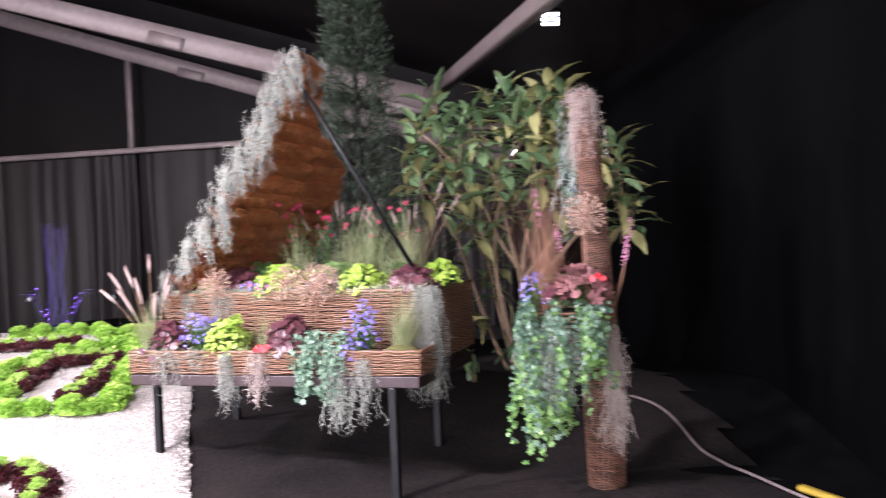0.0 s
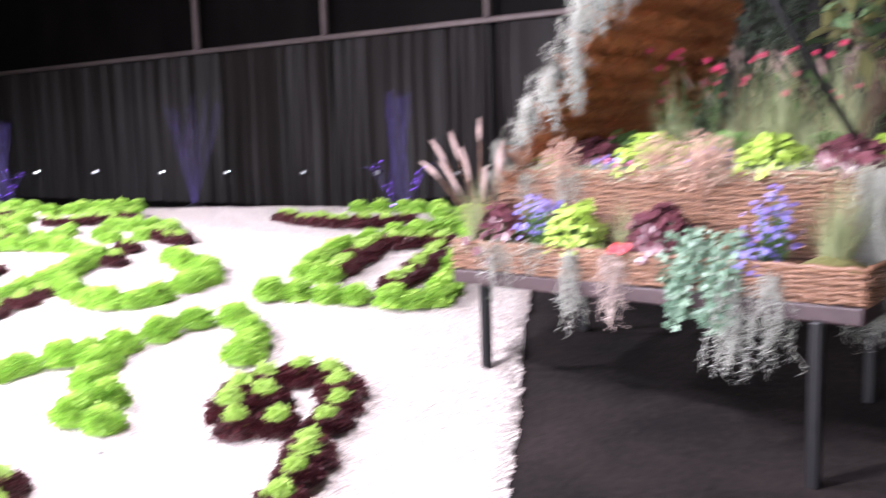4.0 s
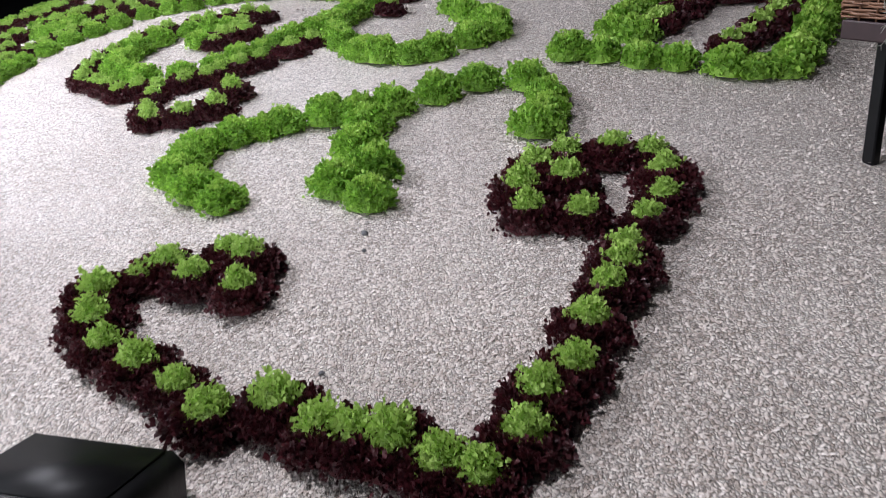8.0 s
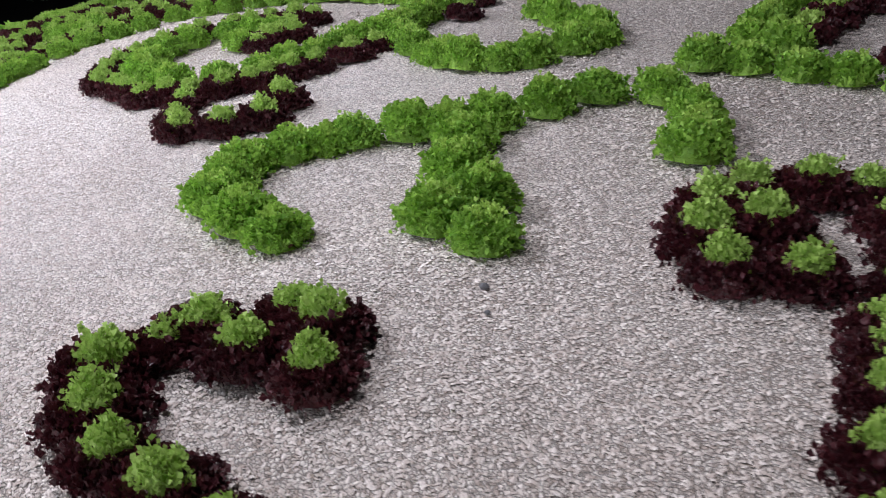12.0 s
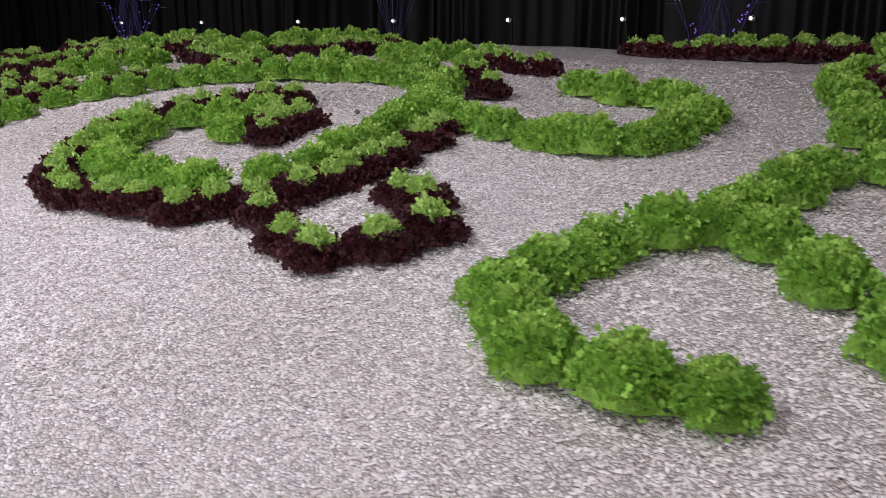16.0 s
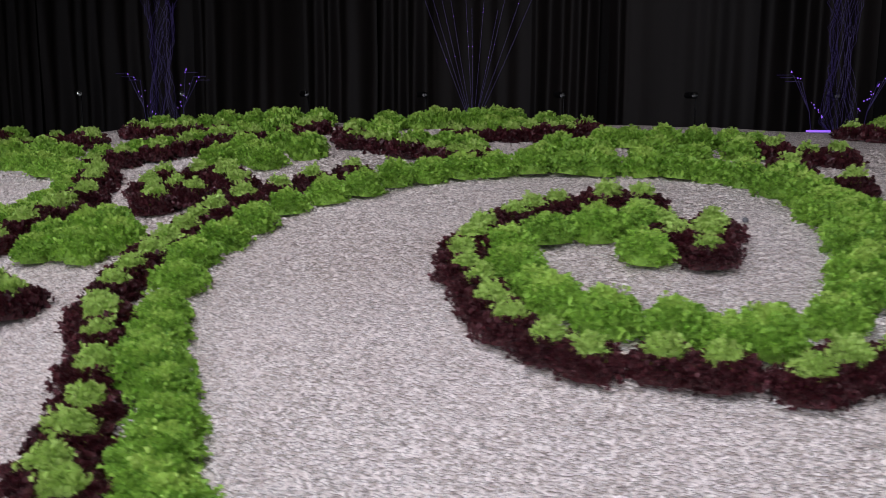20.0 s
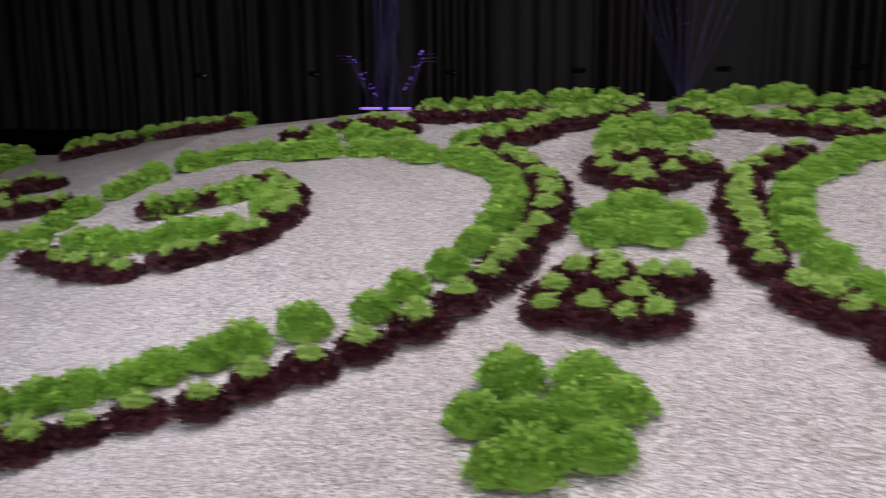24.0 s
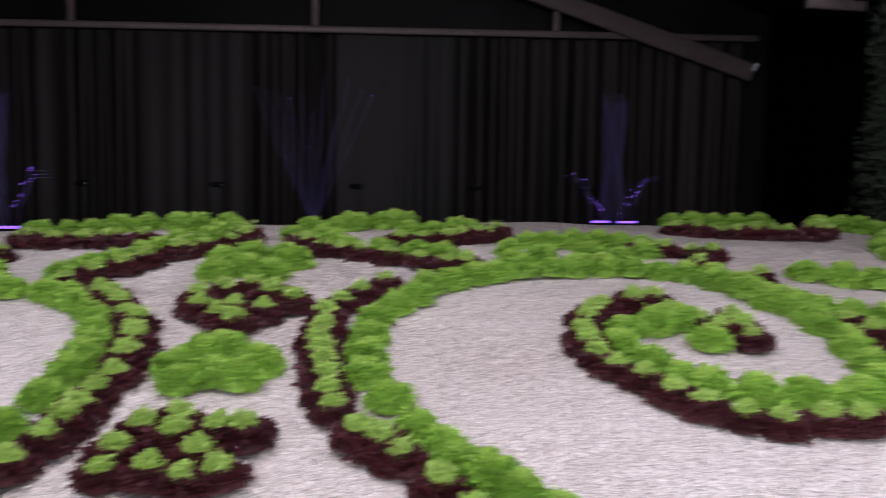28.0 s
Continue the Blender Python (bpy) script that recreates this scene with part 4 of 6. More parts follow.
def plume_part(root, base, top, sag, length, r, mat, thick=0.006):
    """A stalk that bows outwards and its bristly plume."""
    base, top = Vector(base), Vector(top)
    mid = (base + top) / 2 + Vector((0, 0, sag))
    pts = [base + (mid - base) * 2 * s * (1 - s) + (top - base) * s * s for s in [k / 10 for k in range(11)]]
    part("stalk", Bag().tube(pts, [0.0019 - 0.00008 * k for k in range(11)], 4), M_STRAW, root)
    fl = Bag()
    n = max(2, round(length / (top - base).length * 10))
    run = pts[-n - 1:]
    fl.tube(run, [thick * math.sin(math.pi * min(0.92, 0.12 + 0.8 * k / n)) for k in range(len(run))], 6)
    for q in range(170):
        k = r.uniform(0, n - 0.01)
        c = run[int(k)].lerp(run[int(k) + 1], k % 1)
        d = (run[int(k) + 1] - run[int(k)]).normalized()
        fl.leaf(c, jit(r, 0.8) + d * 1.3, jit(r, 1), 0.019, 0.0017, (1, 0.8, 0.2), 0.1, across=1, rnd=r)
    part("plume", fl, mat, root, "bristly pinkish flower plume")


def grass_tuft(at, count, length, spread, mat, label, seed, name="ornamental_grass", width=0.0034, plumes=0, plume_mat=None, lean=(0, 0), stiff=0.62, tips=()):
    r = random.Random(seed)
    root = thing(name, label, "grass", "", Matrix.Translation(at))
    blades = Bag()
    for k in range(int(count * 1.7)):
        a = r.uniform(0, 6.28)
        out = Vector((math.cos(a), math.sin(a), 0))
        ln = length * r.uniform(0.5, 1.15)
        tilt = spread * r.random() ** 1.3
        b = out * r.uniform(0, 0.045)
        p, d, rows = Vector(b), (Vector((0, 0, 1)) + out * tilt * 0.45 + Vector((lean[0], lean[1], 0)) * r.uniform(0.3, 1.5)).normalized(), []
        side = d.cross(out).normalized()
        for i in range(7):
            w = width * (1 - 0.85 * (i / 6)) * 0.5
            rows.append([p - side * w, p + side * w])
            p = p + d * ln / 6
            d = (d + out * tilt * (1 - stiff) * 0.30 * (i + 1) + jit(r, 0.05) - Vector((0, 0, 0.20 * (1 - stiff) * tilt * (i + 1)))).normalized()
        blades.grid(rows)
    part("blades", blades, mat, root)
    for k in range(plumes):
        a = 6.28 * k / plumes + r.uniform(-0.4, 0.4)
        top = Vector((math.cos(a) * length * r.uniform(0.2, 0.75), 0.5 * math.sin(a) * length * r.uniform(0.2, 0.75), length * r.uniform(0.85, 1.2)))
        plume_part(root, (0, 0, 0), top, 0.10 * length, 0.10, r, plume_mat or M_PLUME, 0.0035)
    for dx, dz in tips:
        plume_part(root, (0.02 * dx, 0, 0), (dx, r.uniform(-0.08, 0.05), dz), 0.05 + 0.1 * abs(dx), r.uniform(0.12, 0.17), r, plume_mat or M_PLUME, 0.0085)
    return root


def ball_flowers(at, count, height, spread, mat, label, seed, name="gomphrena", size=0.0105):
    r = random.Random(seed)
    root = thing(name, label, "plant", "", Matrix.Translation(at))
    heads, lv = [], Bag()
    for k in range(count):
        x, y = r.uniform(-spread, spread), r.uniform(-0.5 * spread, 0.5 * spread)
        z = height * r.uniform(0.6, 1.1)
        part("stalk", Bag().tube([(x * 0.4, y * 0.4, 0), (x * 0.8, y * 0.8, z * 0.6), (x, y, z)], 0.0015, 4), M_HERB, root)
        for q in range(5):
            lv.leaf((x * 0.6, y * 0.6, z * r.uniform(0.2, 0.8)), jit(r, 1), (0, 0, 1), 0.05, 0.014, (0.2, 1, 0.7, 0.05), 0.4, rnd=r)
        heads.append((x, y, z))
    part("leaves", lv, M_HERB, root)
    hb = Bag()
    for q in range(60):
        a, e = q * 2.4, math.asin(1 - 2 * (q + 0.5) / 60)
        d = Vector((math.cos(a) * math.cos(e), math.sin(a) * math.cos(e), math.sin(e)))
        hb.leaf(d * size * 0.35, d + jit(r, 0.3), jit(r, 1), size * 0.8, size * 0.5, (0.5, 1, 0.2), 0.1, rnd=r)
    me = hb.mesh("flower_head", mat)
    for x, y, z in heads:
        ob = part("flower_head", me, mat, root)
        g = r.uniform(0.75, 1.2)
        ob.matrix_basis = Matrix.Translation((x, y, z)) @ Matrix.Diagonal((g, g, g, 1))
    return root


def allium(at, height, radius, label, seed, lean=(0, 0)):
    r = random.Random(seed)
    root = thing("allium_seed_head", label, "dried flower", "dried allium heads", Matrix.Translation(at))
    c = Vector((lean[0], lean[1], height))
    part("stalk", Bag().tube([(0, 0, 0), c * 0.5, c], 0.003, 5), M_STRAW, root)
    rays, tips = Bag(), Bag()
    for q in range(120):
        a, e = q * 2.4, math.asin(1 - 2 * (q + 0.5) / 120)
        d = (Vector((math.cos(a) * math.cos(e), math.sin(a) * math.cos(e), math.sin(e))) + jit(r, 0.15)).normalized()
        ln = radius * r.uniform(0.75, 1.05)
        rays.tube([c, c + d * ln], 0.0011, 3, cap=False)
        for b in range(5):
            tips.leaf(c + d * ln, d + jit(r, 1.1), jit(r, 1), 0.014, 0.0042, (0.4, 1, 0.2), 0.2, across=1, rnd=r)
    part("ray_burst", rays, M_ALLIUM, root)
    part("floret_cluster", tips, M_ALLIUM, root)
    return root


def moss(bag, start, length, r, curl=0.5, thick=0.0014, pull=(0, 0, -1), fork=0.45):
    """One wavy strand of moss with short forked side shoots."""
    pull = Vector(pull)
    p, d = Vector(start), (pull + jit(r, 0.7)).normalized()
    pts, step, sgn = [p.copy()], 0.014, r.choice((-1, 1))
    wave = jit(r, 1).normalized()
    n = max(3, int(length / step))
    for k in range(n):
        d = (d * 0.75 + pull * 0.42 + wave * (0.45 * math.sin(1.15 * k + start[0] * 70)) + jit(r, 0.5 * curl)).normalized()
        p = p + d * step
        pts.append(p.copy())
        if r.random() < fork:
            sgn = -sgn
            out = (d.cross(Vector((r.uniform(-0.5, 0.5), 1, r.uniform(-0.3, 0.3)))) * sgn + d * 0.7 + jit(r, 0.35)).normalized()
            e = p + out * step * r.uniform(0.7, 1.3)
            g = e + (out * 0.6 + jit(r, 0.9)).normalized() * step * r.uniform(0.5, 1.2)
            bag.tube([p, e, g], [thick * 0.85, thick * 0.7, thick * 0.35], 3, cap=False)
    bag.tube(pts, [thick] * (len(pts) - 1) + [thick * 0.4], 3, cap=False)


def moss_bunch(name, starts, length, count, mat, label, seed, spread=0.02, curl=0.8, parent=None, pull=(0, 0, -1), thick=0.0014, fork=0.45, taper=0.0):
    r = random.Random(seed)
    bag = Bag()
    for k in range(count):
        s = Vector(starts[r.randrange(len(starts))]) + Vector((r.gauss(0, spread), r.gauss(0, spread * 0.5), r.gauss(0, spread * 0.4)))
        ln = length * r.uniform(0.35, 1.0)
        if r.random() < 0.35:
            s.z -= length * r.uniform(0, 0.55)
            ln *= 0.5
        moss(bag, s, ln, r, curl, thick, pull, fork)
    if parent is not None:
        return part(name, bag, mat, parent, label)
    return piece(name, bag, mat, label, "moss", "hanging moss")


# ---------------------------------------------------------------- wicker piano
PIANO = pose(-1.52, 3.60, 0.0, 0, 0, -5.9)
piano = thing("wicker_piano", "planted grand piano woven from brown willow on black steel legs", "sculpture", at=PIANO)


def P(x, y, z):
    return PIANO @ Vector((x, y, z))


for nx, ny in ((-0.67, 0.10), (0.62, -0.02), (0.58, 0.70), (-0.64, 0.78)):
    w = P(nx, ny, 0)
    g = ground_z(w.x, w.y)
    leg = Bag().box(nx - 0.018, nx + 0.018, ny - 0.018, ny + 0.018, g - 0.02, 0.50, None, 0.004)
    part("leg", leg, M_STEEL, piano, "square black steel leg", smooth=False)
for x0, x1, y0, y1 in ((-0.74, 0.74, -0.01, 0.03), (-0.74, 0.74, 0.80, 0.84), (-0.74, -0.70, 0.03, 0.80), (0.70, 0.74, 0.03, 0.80)):
    part("stand_rail", Bag().box(x0, x1, y0, y1, 0.495, 0.545, None, 0.004), M_MAROON, piano, "maroon painted stand rail", smooth=False)


def weave(parent, a, b, z0, z1, rod, amp, stakes, seed, name="willow_rod", rim=True):
    """A woven panel from a to b: rods that pass in and out of upright stakes, each an object of its own."""
    r = random.Random(seed)
    a, b = Vector(a), Vector(b)
    along = (b - a).normalized()
    out = Vector((along.y, -along.x, 0))
    L = (b - a).length
    n = max(2, round((z1 - z0) / (rod * 1.75)))
    steps = stakes * 4
    for k in range(n):
        z = z0 + (k + 0.5) * (z1 - z0) / n
        pts = []
        for i in range(steps + 1):
            s = i / steps
            pts.append(a + along * (L * s) + out * (amp * math.cos(math.pi * (s * stakes + k))) + Vector((0, 0, z + 0.0025 * math.sin(9 * s * L + k * 1.7) + r.uniform(-0.001, 0.001))))
        part(name, Bag().tube(pts, [rod * r.uniform(0.8, 1.1)] * len(pts), 5), M_WICKER, parent)
    for i in range(stakes + 1):
        q = a + along * (L * i / stakes)
        part("stake", Bag().tube([q + Vector((0, 0, z0 - 0.005)), q + Vector((0, 0, z1 + 0.012))], rod * 0.9, 6), M_WICKER, parent)
    if rim:
        pts = [a + along * (L * i / 40) + out * (0.004 * math.sin(i * 1.9)) + Vector((0, 0, z1 + 0.008 + 0.003 * math.sin(i * 2.3))) for i in range(41)]
        part("rim", Bag().tube(pts, rod * 1.9, 7), M_WICKER, parent, "plaited willow rim")


tray = part("lower_basket", Bag().box(-0.735, 0.735, 0.012, 0.235, 0.548, 0.60, None, 0.004), M_SOIL, piano, "shallow woven keyboard basket filled with soil")
for k, (a, b, st) in enumerate((((-0.745, 0.0, 0), (0.745, 0.0, 0), 30), ((0.745, 0.0, 0), (0.745, 0.24, 0), 5), ((-0.745, 0.24, 0), (-0.745, 0.0, 0), 5))):
    weave(tray, a, b, 0.55, 0.645, 0.0040, 0.0050, st, 30 + k)
box = part("upper_basket", Bag().box(-0.69, 0.70, 0.255, 0.95, 0.55, 0.875, None, 0.01), M_SOIL, piano, "deep woven body basket filled with soil")
for k, (a, b, st) in enumerate((((-0.70, 0.245, 0), (0.71, 0.245, 0), 28), ((0.71, 0.245, 0), (0.71, 0.96, 0), 14), ((-0.70, 0.96, 0), (-0.70, 0.245, 0), 14))):
    weave(box, a, b, 0.57, 0.90, 0.0042, 0.0055, st, 40 + k)

# the raised lid: a winged sheet of brown brushwood bound in ridges
LID = Matrix(((0.57, 0.0, -0.822, -0.70), (0.0, 1.0, 0.0, 0.20), (0.822, 0.0, 0.57, 0.93), (0, 0, 0, 1)))


def lid_reach(a):
    """How far the lid runs back at the height a along its front edge."""
    pts = ((0.0, 1.30), (0.3, 1.30), (0.55, 1.25), (0.75, 1.16), (0.88, 1.02), (0.95, 0.80), (1.02, 0.55), (1.12, 0.42), (1.26, 0.31), (1.35, 0.20), (1.40, 0.06))
    for (a0, b0), (a1, b1) in zip(pts, pts[1:]):
        if a0 <= a <= a1:
            return b0 + (b1 - b0) * (a - a0) / (a1 - a0)
    return 0.05


rl = random.Random(9)
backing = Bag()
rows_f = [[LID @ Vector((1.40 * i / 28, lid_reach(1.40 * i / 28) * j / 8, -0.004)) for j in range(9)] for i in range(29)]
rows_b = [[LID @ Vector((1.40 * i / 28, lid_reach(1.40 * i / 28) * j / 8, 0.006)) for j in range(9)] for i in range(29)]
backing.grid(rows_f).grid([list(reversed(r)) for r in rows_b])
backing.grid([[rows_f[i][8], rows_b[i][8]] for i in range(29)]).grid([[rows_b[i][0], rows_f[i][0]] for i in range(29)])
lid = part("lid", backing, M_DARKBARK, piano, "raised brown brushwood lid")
# overlapping bundles of brushwood: each bulges at its lower edge and tucks in under the next one
TIER = 0.1
PROFILE = ((0.02, 0.0), (0.0, -0.030), (0.05, -0.060), (0.20, -0.084), (0.42, -0.090), (0.66, -0.080), (0.88, -0.048), (0.97, -0.020), (0.98, 0.0))


def tier_height(u):
    for (u0, h0), (u1, h1) in zip(PROFILE[1:], PROFILE[2:]):
        if u0 <= u <= u1:
            return h0 + (h1 - h0) * (u - u0) / (u1 - u0)
    return -0.006


for tier in range(14):
    a0 = TIER * tier
    reach = lid_reach(min(a0 + 0.4 * TIER, 1.39))
    nb = max(3, round(reach / 0.05))
    bundle = Bag()
    rows = []
    for u, h in PROFILE:
        row, h = [], 1.3 * h
        for j in range(nb + 1):
            b = reach * j / nb
            sag = 0.010 * noise.noise(Vector((b * 5, tier * 3.1, 0))) - 0.012 * math.sin(2.2 * b)
            row.append(LID @ Vector((min(a0 + u * TIER + sag, 1.41), b, h * (0.9 + 0.35 * noise.noise(Vector((b * 9, tier, u * 2)))))))
        rows.append(row)
    bundle.grid(rows)
    for k in range(int(620 * reach) + 40):
        u = rl.random() ** 1.2
        b = rl.uniform(0.0, reach)
        sag = 0.010 * noise.noise(Vector((b * 5, tier * 3.1, 0))) - 0.012 * math.sin(2.2 * b)
        s = LID @ Vector((min(a0 + u * TIER + sag, 1.40), b, tier_height(u) * 1.28))
        ridge = u > 0.62
        d = LID.to_3x3() @ Vector((-1.0 + rl.gauss(0, 0.25), rl.gauss(0.25, 0.4) * (2.2 if ridge else 1), rl.uniform(-0.32, 0.05)))
        bundle.tube([s, s + d.normalized() * rl.uniform(0.018, 0.045)], [rl.uniform(0.0012, 0.0024), 0.0007], 3, slot=1 if ridge and rl.random() < 0.8 else 0, cap=False)
    part("brushwood_tier", bundle, [M_BRACKEN, M_BRACKRED], lid, smooth=False)
prop_a, prop_b = LID @ Vector((1.30, 0.03, -0.03)), Vector((0.66, 0.33, 0.93))
part("lid_prop", Bag().tube([prop_b, prop_a], 0.011, 10), M_STEEL, piano, "thin black metal lid prop")
edge = [LID @ Vector((1.40 * i / 40, -0.012, 0.012 - 0.03 * (i % 3))) for i in range(41)]
moss_bunch("lid_fringe", edge[1:], 0.12, 400, M_MOSS, "pale grey curling moss fringe", 3, 0.022, 0.9, piano, thick=0.0010, fork=0.6)
moss_bunch("lid_fringe", [e + Vector((0, -0.01, 0)) for e in edge[24:]], 0.28, 120, M_MOSS, "pale grey hanging moss", 4, 0.028, 0.7, piano, thick=0.0011, fork=0.6)
moss_bunch("lid_fringe", [LID @ Vector((1.38, 0.02 + 0.15 * k, -0.03)) for k in range(2)], 0.24, 60, M_MOSS, "pale grey hanging moss", 5, 0.03, 0.7, piano, thick=0.0016, fork=0.6)
for k, i in enumerate((9, 13, 17, 21, 24, 28, 31)):
    moss_bunch("lid_fringe", [edge[i] + Vector((0.03, -0.03, -0.01))], 0.22 + 0.04 * (k % 3), 26, M_MOSS, "pale grey hanging moss tail", 160 + k, 0.016, 0.7, piano, thick=0.0017, fork=0.7)

# moss that hangs over the baskets
for k, (x, y, z, ln, n, sp, mt) in enumerate((
    (-0.54, -0.012, 0.66, 0.25, 40, 0.032, M_MOSS), (-0.38, -0.012, 0.655, 0.12, 26, 0.03, M_MOSS), (-0.215, -0.014, 0.65, 0.33, 36, 0.013, M_MOSS), (-0.06, -0.016, 0.645, 0.28, 42, 0.018, M_MOSSPINK),
    (0.35, -0.014, 0.60, 0.36, 46, 0.020, M_MOSS), (0.475, -0.014, 0.62, 0.33, 36, 0.017, M_MOSS))):
    w = P(x, y, z)
    moss_bunch("hanging_moss", [w, w + Vector((0.008, 0, 0))], ln, n, mt, "pale pinkish moss tuft hanging from the basket" if mt == M_MOSSPINK else "silvery curling moss hanging from the basket edge", 60 + k, sp, 0.85, thick=0.0014, fork=0.7)
moss_bunch("hanging_moss", [P(0.67 + 0.011 * k, 0.225, 0.92) for k in range(8)], 0.58, 210, M_MOSS, "long silvery moss curtain over the basket corner", 71, 0.014, 0.6, thick=0.0010)
moss_bunch("rim_moss", [P(-0.70 + 0.028 * k, 0.25, 0.918) for k in range(51)], 0.06, 900, M_FINEMOSS, "grey moss laid along the basket rim", 72, 0.016, 1.6, pull=(0.3, -0.1, -0.1), thick=0.0008, fork=0.2)
moss_bunch("rim_moss", [P(-0.76 + 0.01 * k, 0.23 + 0.06 * k, 0.91) for k in range(12)], 0.10, 200, M_MOSS, "grey moss laid along the basket rim", 73, 0.02, 1.1, thick=0.0010)
moss_bunch("hanging_moss", [P(-0.58 + 0.01 * k, 0.232, 0.90) for k in range(5)], 0.17, 34, M_MOSS, "silvery moss strands on the woven front", 74, 0.02, 0.8, thick=0.0010)
moss_bunch("hanging_moss", [P(-0.40 + 0.012 * k, 0.232, 0.90) for k in range(6)], 0.20, 50, M_MOSS, "silvery moss strands on the woven front", 76, 0.02, 0.8, thick=0.0010)
moss_bunch("rim_moss", [P(-0.73 + 0.026 * k, 0.01, 0.652) for k in range(30)], 0.05, 300, M_FINEMOSS, "grey moss laid along the basket rim", 75, 0.014, 1.5, pull=(0.3, -0.1, -0.15), thick=0.0008, fork=0.2)

# planting of the upper basket
heuchera(P(-0.58, 0.40, 0.88), 0.10, 0.10, M_LIME, "lime green heuchera in the upper basket", 1, count=50)
heuchera(P(-0.36, 0.40, 0.87), 0.13, 0.12, M_PLUM, "dark plum heuchera in the upper basket", 2, count=70)
heuchera(P(-0.10, 0.38, 0.87), 0.15, 0.14, M_LIME, "large lime green heuchera in the upper basket", 3, count=95)
heuchera(P(0.34, 0.36, 0.87), 0.13, 0.13, M_LIME, "lime green heuchera in the upper basket", 4, count=85)
heuchera(P(0.60, 0.35, 0.88), 0.11, 0.10, M_PLUM, "dusky plum heuchera beside the lid prop", 5, count=50, leaf=0.017)
heuchera(P(0.70, 0.46, 0.90), 0.11, 0.11, M_LIME, "lime green heuchera at the basket corner", 6, count=55)
flower_patch(P(-0.23, 0.33, 0.88), 0.08, 0.09, M_LOBELIA, "blue-violet lobelia in bloom between heucheras", 7, 60)
flower_patch(P(0.14, 0.36, 0.88), 0.09, 0.11, M_LOBELIA, "blue-violet lobelia in bloom between heucheras", 8, 80)
ball_flowers(P(-0.16, 0.28, 0.88), 14, 0.07, 0.11, M_PINK, "small bright pink flowers at the basket rim", 9, "pink_daisy", 0.0085)
ball_flowers(P(0.00, 0.62, 0.88), 12, 0.44, 0.20, M_BALL, "crimson ball flowers on tall stems", 10)
ball_flowers(P(0.32, 0.66, 0.88), 14, 0.42, 0.20, M_BALL, "crimson ball flowers on tall stems", 11)
ball_flowers(P(-0.15, 0.72, 0.88), 8, 0.46, 0.14, M_BALL, "crimson ball flowers on tall stems", 12)
for k, (x, y, n, ln) in enumerate(((0.16, 0.46, 70, 0.24), (0.44, 0.44, 90, 0.27), (0.52, 0.52, 90, 0.30), (-0.02, 0.50, 60, 0.24), (0.24, 0.50, 90, 0.30))):
    grass_tuft(P(x, y, 0.88), n, ln, 1.5, M_GRASS, "low arching blue-green grass among the heucheras", 140 + k, width=0.003, stiff=0.5)
grass_tuft(P(-0.12, 0.58, 0.88), 110, 0.36, 0.9, M_GRASS, "arching green ornamental grass behind the heucheras", 13)
grass_tuft(P(0.30, 0.56, 0.88), 150, 0.42, 1.1, M_GRASS, "arching green ornamental grass behind the heucheras", 14, stiff=0.7)
grass_tuft(P(0.48, 0.66, 0.88), 120, 0.46, 1.0, M_GRASS, "green ornamental grass with straw-coloured seed heads", 15, plumes=8)
grass_tuft(P(0.08, 0.74, 0.88), 80, 0.40, 0.9, M_GRASS, "green ornamental grass with straw-coloured seed heads", 16, plumes=7)
heuchera(P(-0.30, 0.60, 0.90), 0.16, 0.12, M_HERB, "mid-green bedding foliage at the back of the basket", 17, count=60)
heuchera(P(0.10, 0.56, 0.90), 0.14, 0.12, M_IVYLIGHT, "fresh green bedding foliage at the back of the basket", 18, count=40, lobes=5)
heuchera(P(0.50, 0.52, 0.90), 0.14, 0.10, M_HERB, "mid-green bedding foliage at the back of the basket", 19, count=50)
# planting of the lower basket
heuchera(P(-0.60, 0.12, 0.62), 0.10, 0.14, M_PLUM, "reddish plum heuchera in the lower basket", 21, count=60)
flower_patch(P(-0.43, 0.12, 0.64), 0.10, 0.20, M_LOBELIA, "tall blue-violet lobelia in bloom in the lower basket", 22, 130)
heuchera(P(-0.25, 0.09, 0.61), 0.115, 0.17, M_LIME, "lime green heuchera spilling over the basket edge", 23, count=95)
grass_tuft(P(-0.08, 0.15, 0.62), 90, 0.20, 1.2, M_GRASS, "fine green grass against the woven front", 24, width=0.003)
heuchera(P(0.07, 0.11, 0.62), 0.12, 0.15, M_PLUM, "dark plum heuchera with glossy lobed leaves", 25, count=65, leaf=0.016)
lobed = Bag()
for k in range(4):
    lobed_leaf(lobed, P(-0.045 + 0.018 * k, -0.02, 0.665 + 0.012 * (k % 2)), Vector((0.1, -1, 0.5)) + jit(rl, 0.5), 0.017, 6, rl, fine=True)
piece("red_leaf", lobed, M_REDLEAF, "bright red heuchera leaves at the basket edge", "leaf")
lobed = Bag()
for k in range(3):
    lobed_leaf(lobed, P(-0.66 + 0.05 * k, -0.025, 0.66 - 0.035 * k), Vector((0.0, -1, 0.3)) + jit(rl, 0.4), 0.020, 5, rl, fine=True)
piece("red_leaf", lobed, M_PLUM, "wine red leaves hanging over the basket edge", "leaf")
flower_patch(P(0.44, 0.11, 0.62), 0.09, 0.25, M_LOBELIA, "tall blue-violet lobelia in bloom in the lower basket", 26, 120)
flower_patch(P(0.40, 0.05, 0.60), 0.08, 0.10, M_LOBELIA, "blue-violet lobelia trailing beside the ivy", 27, 60)
grass_tuft(P(0.62, 0.13, 0.62), 150, 0.32, 1.0, M_GRASS, "upright straw-green grass at the end of the basket", 28, lean=(0.05, 0))
mossy = Bag()
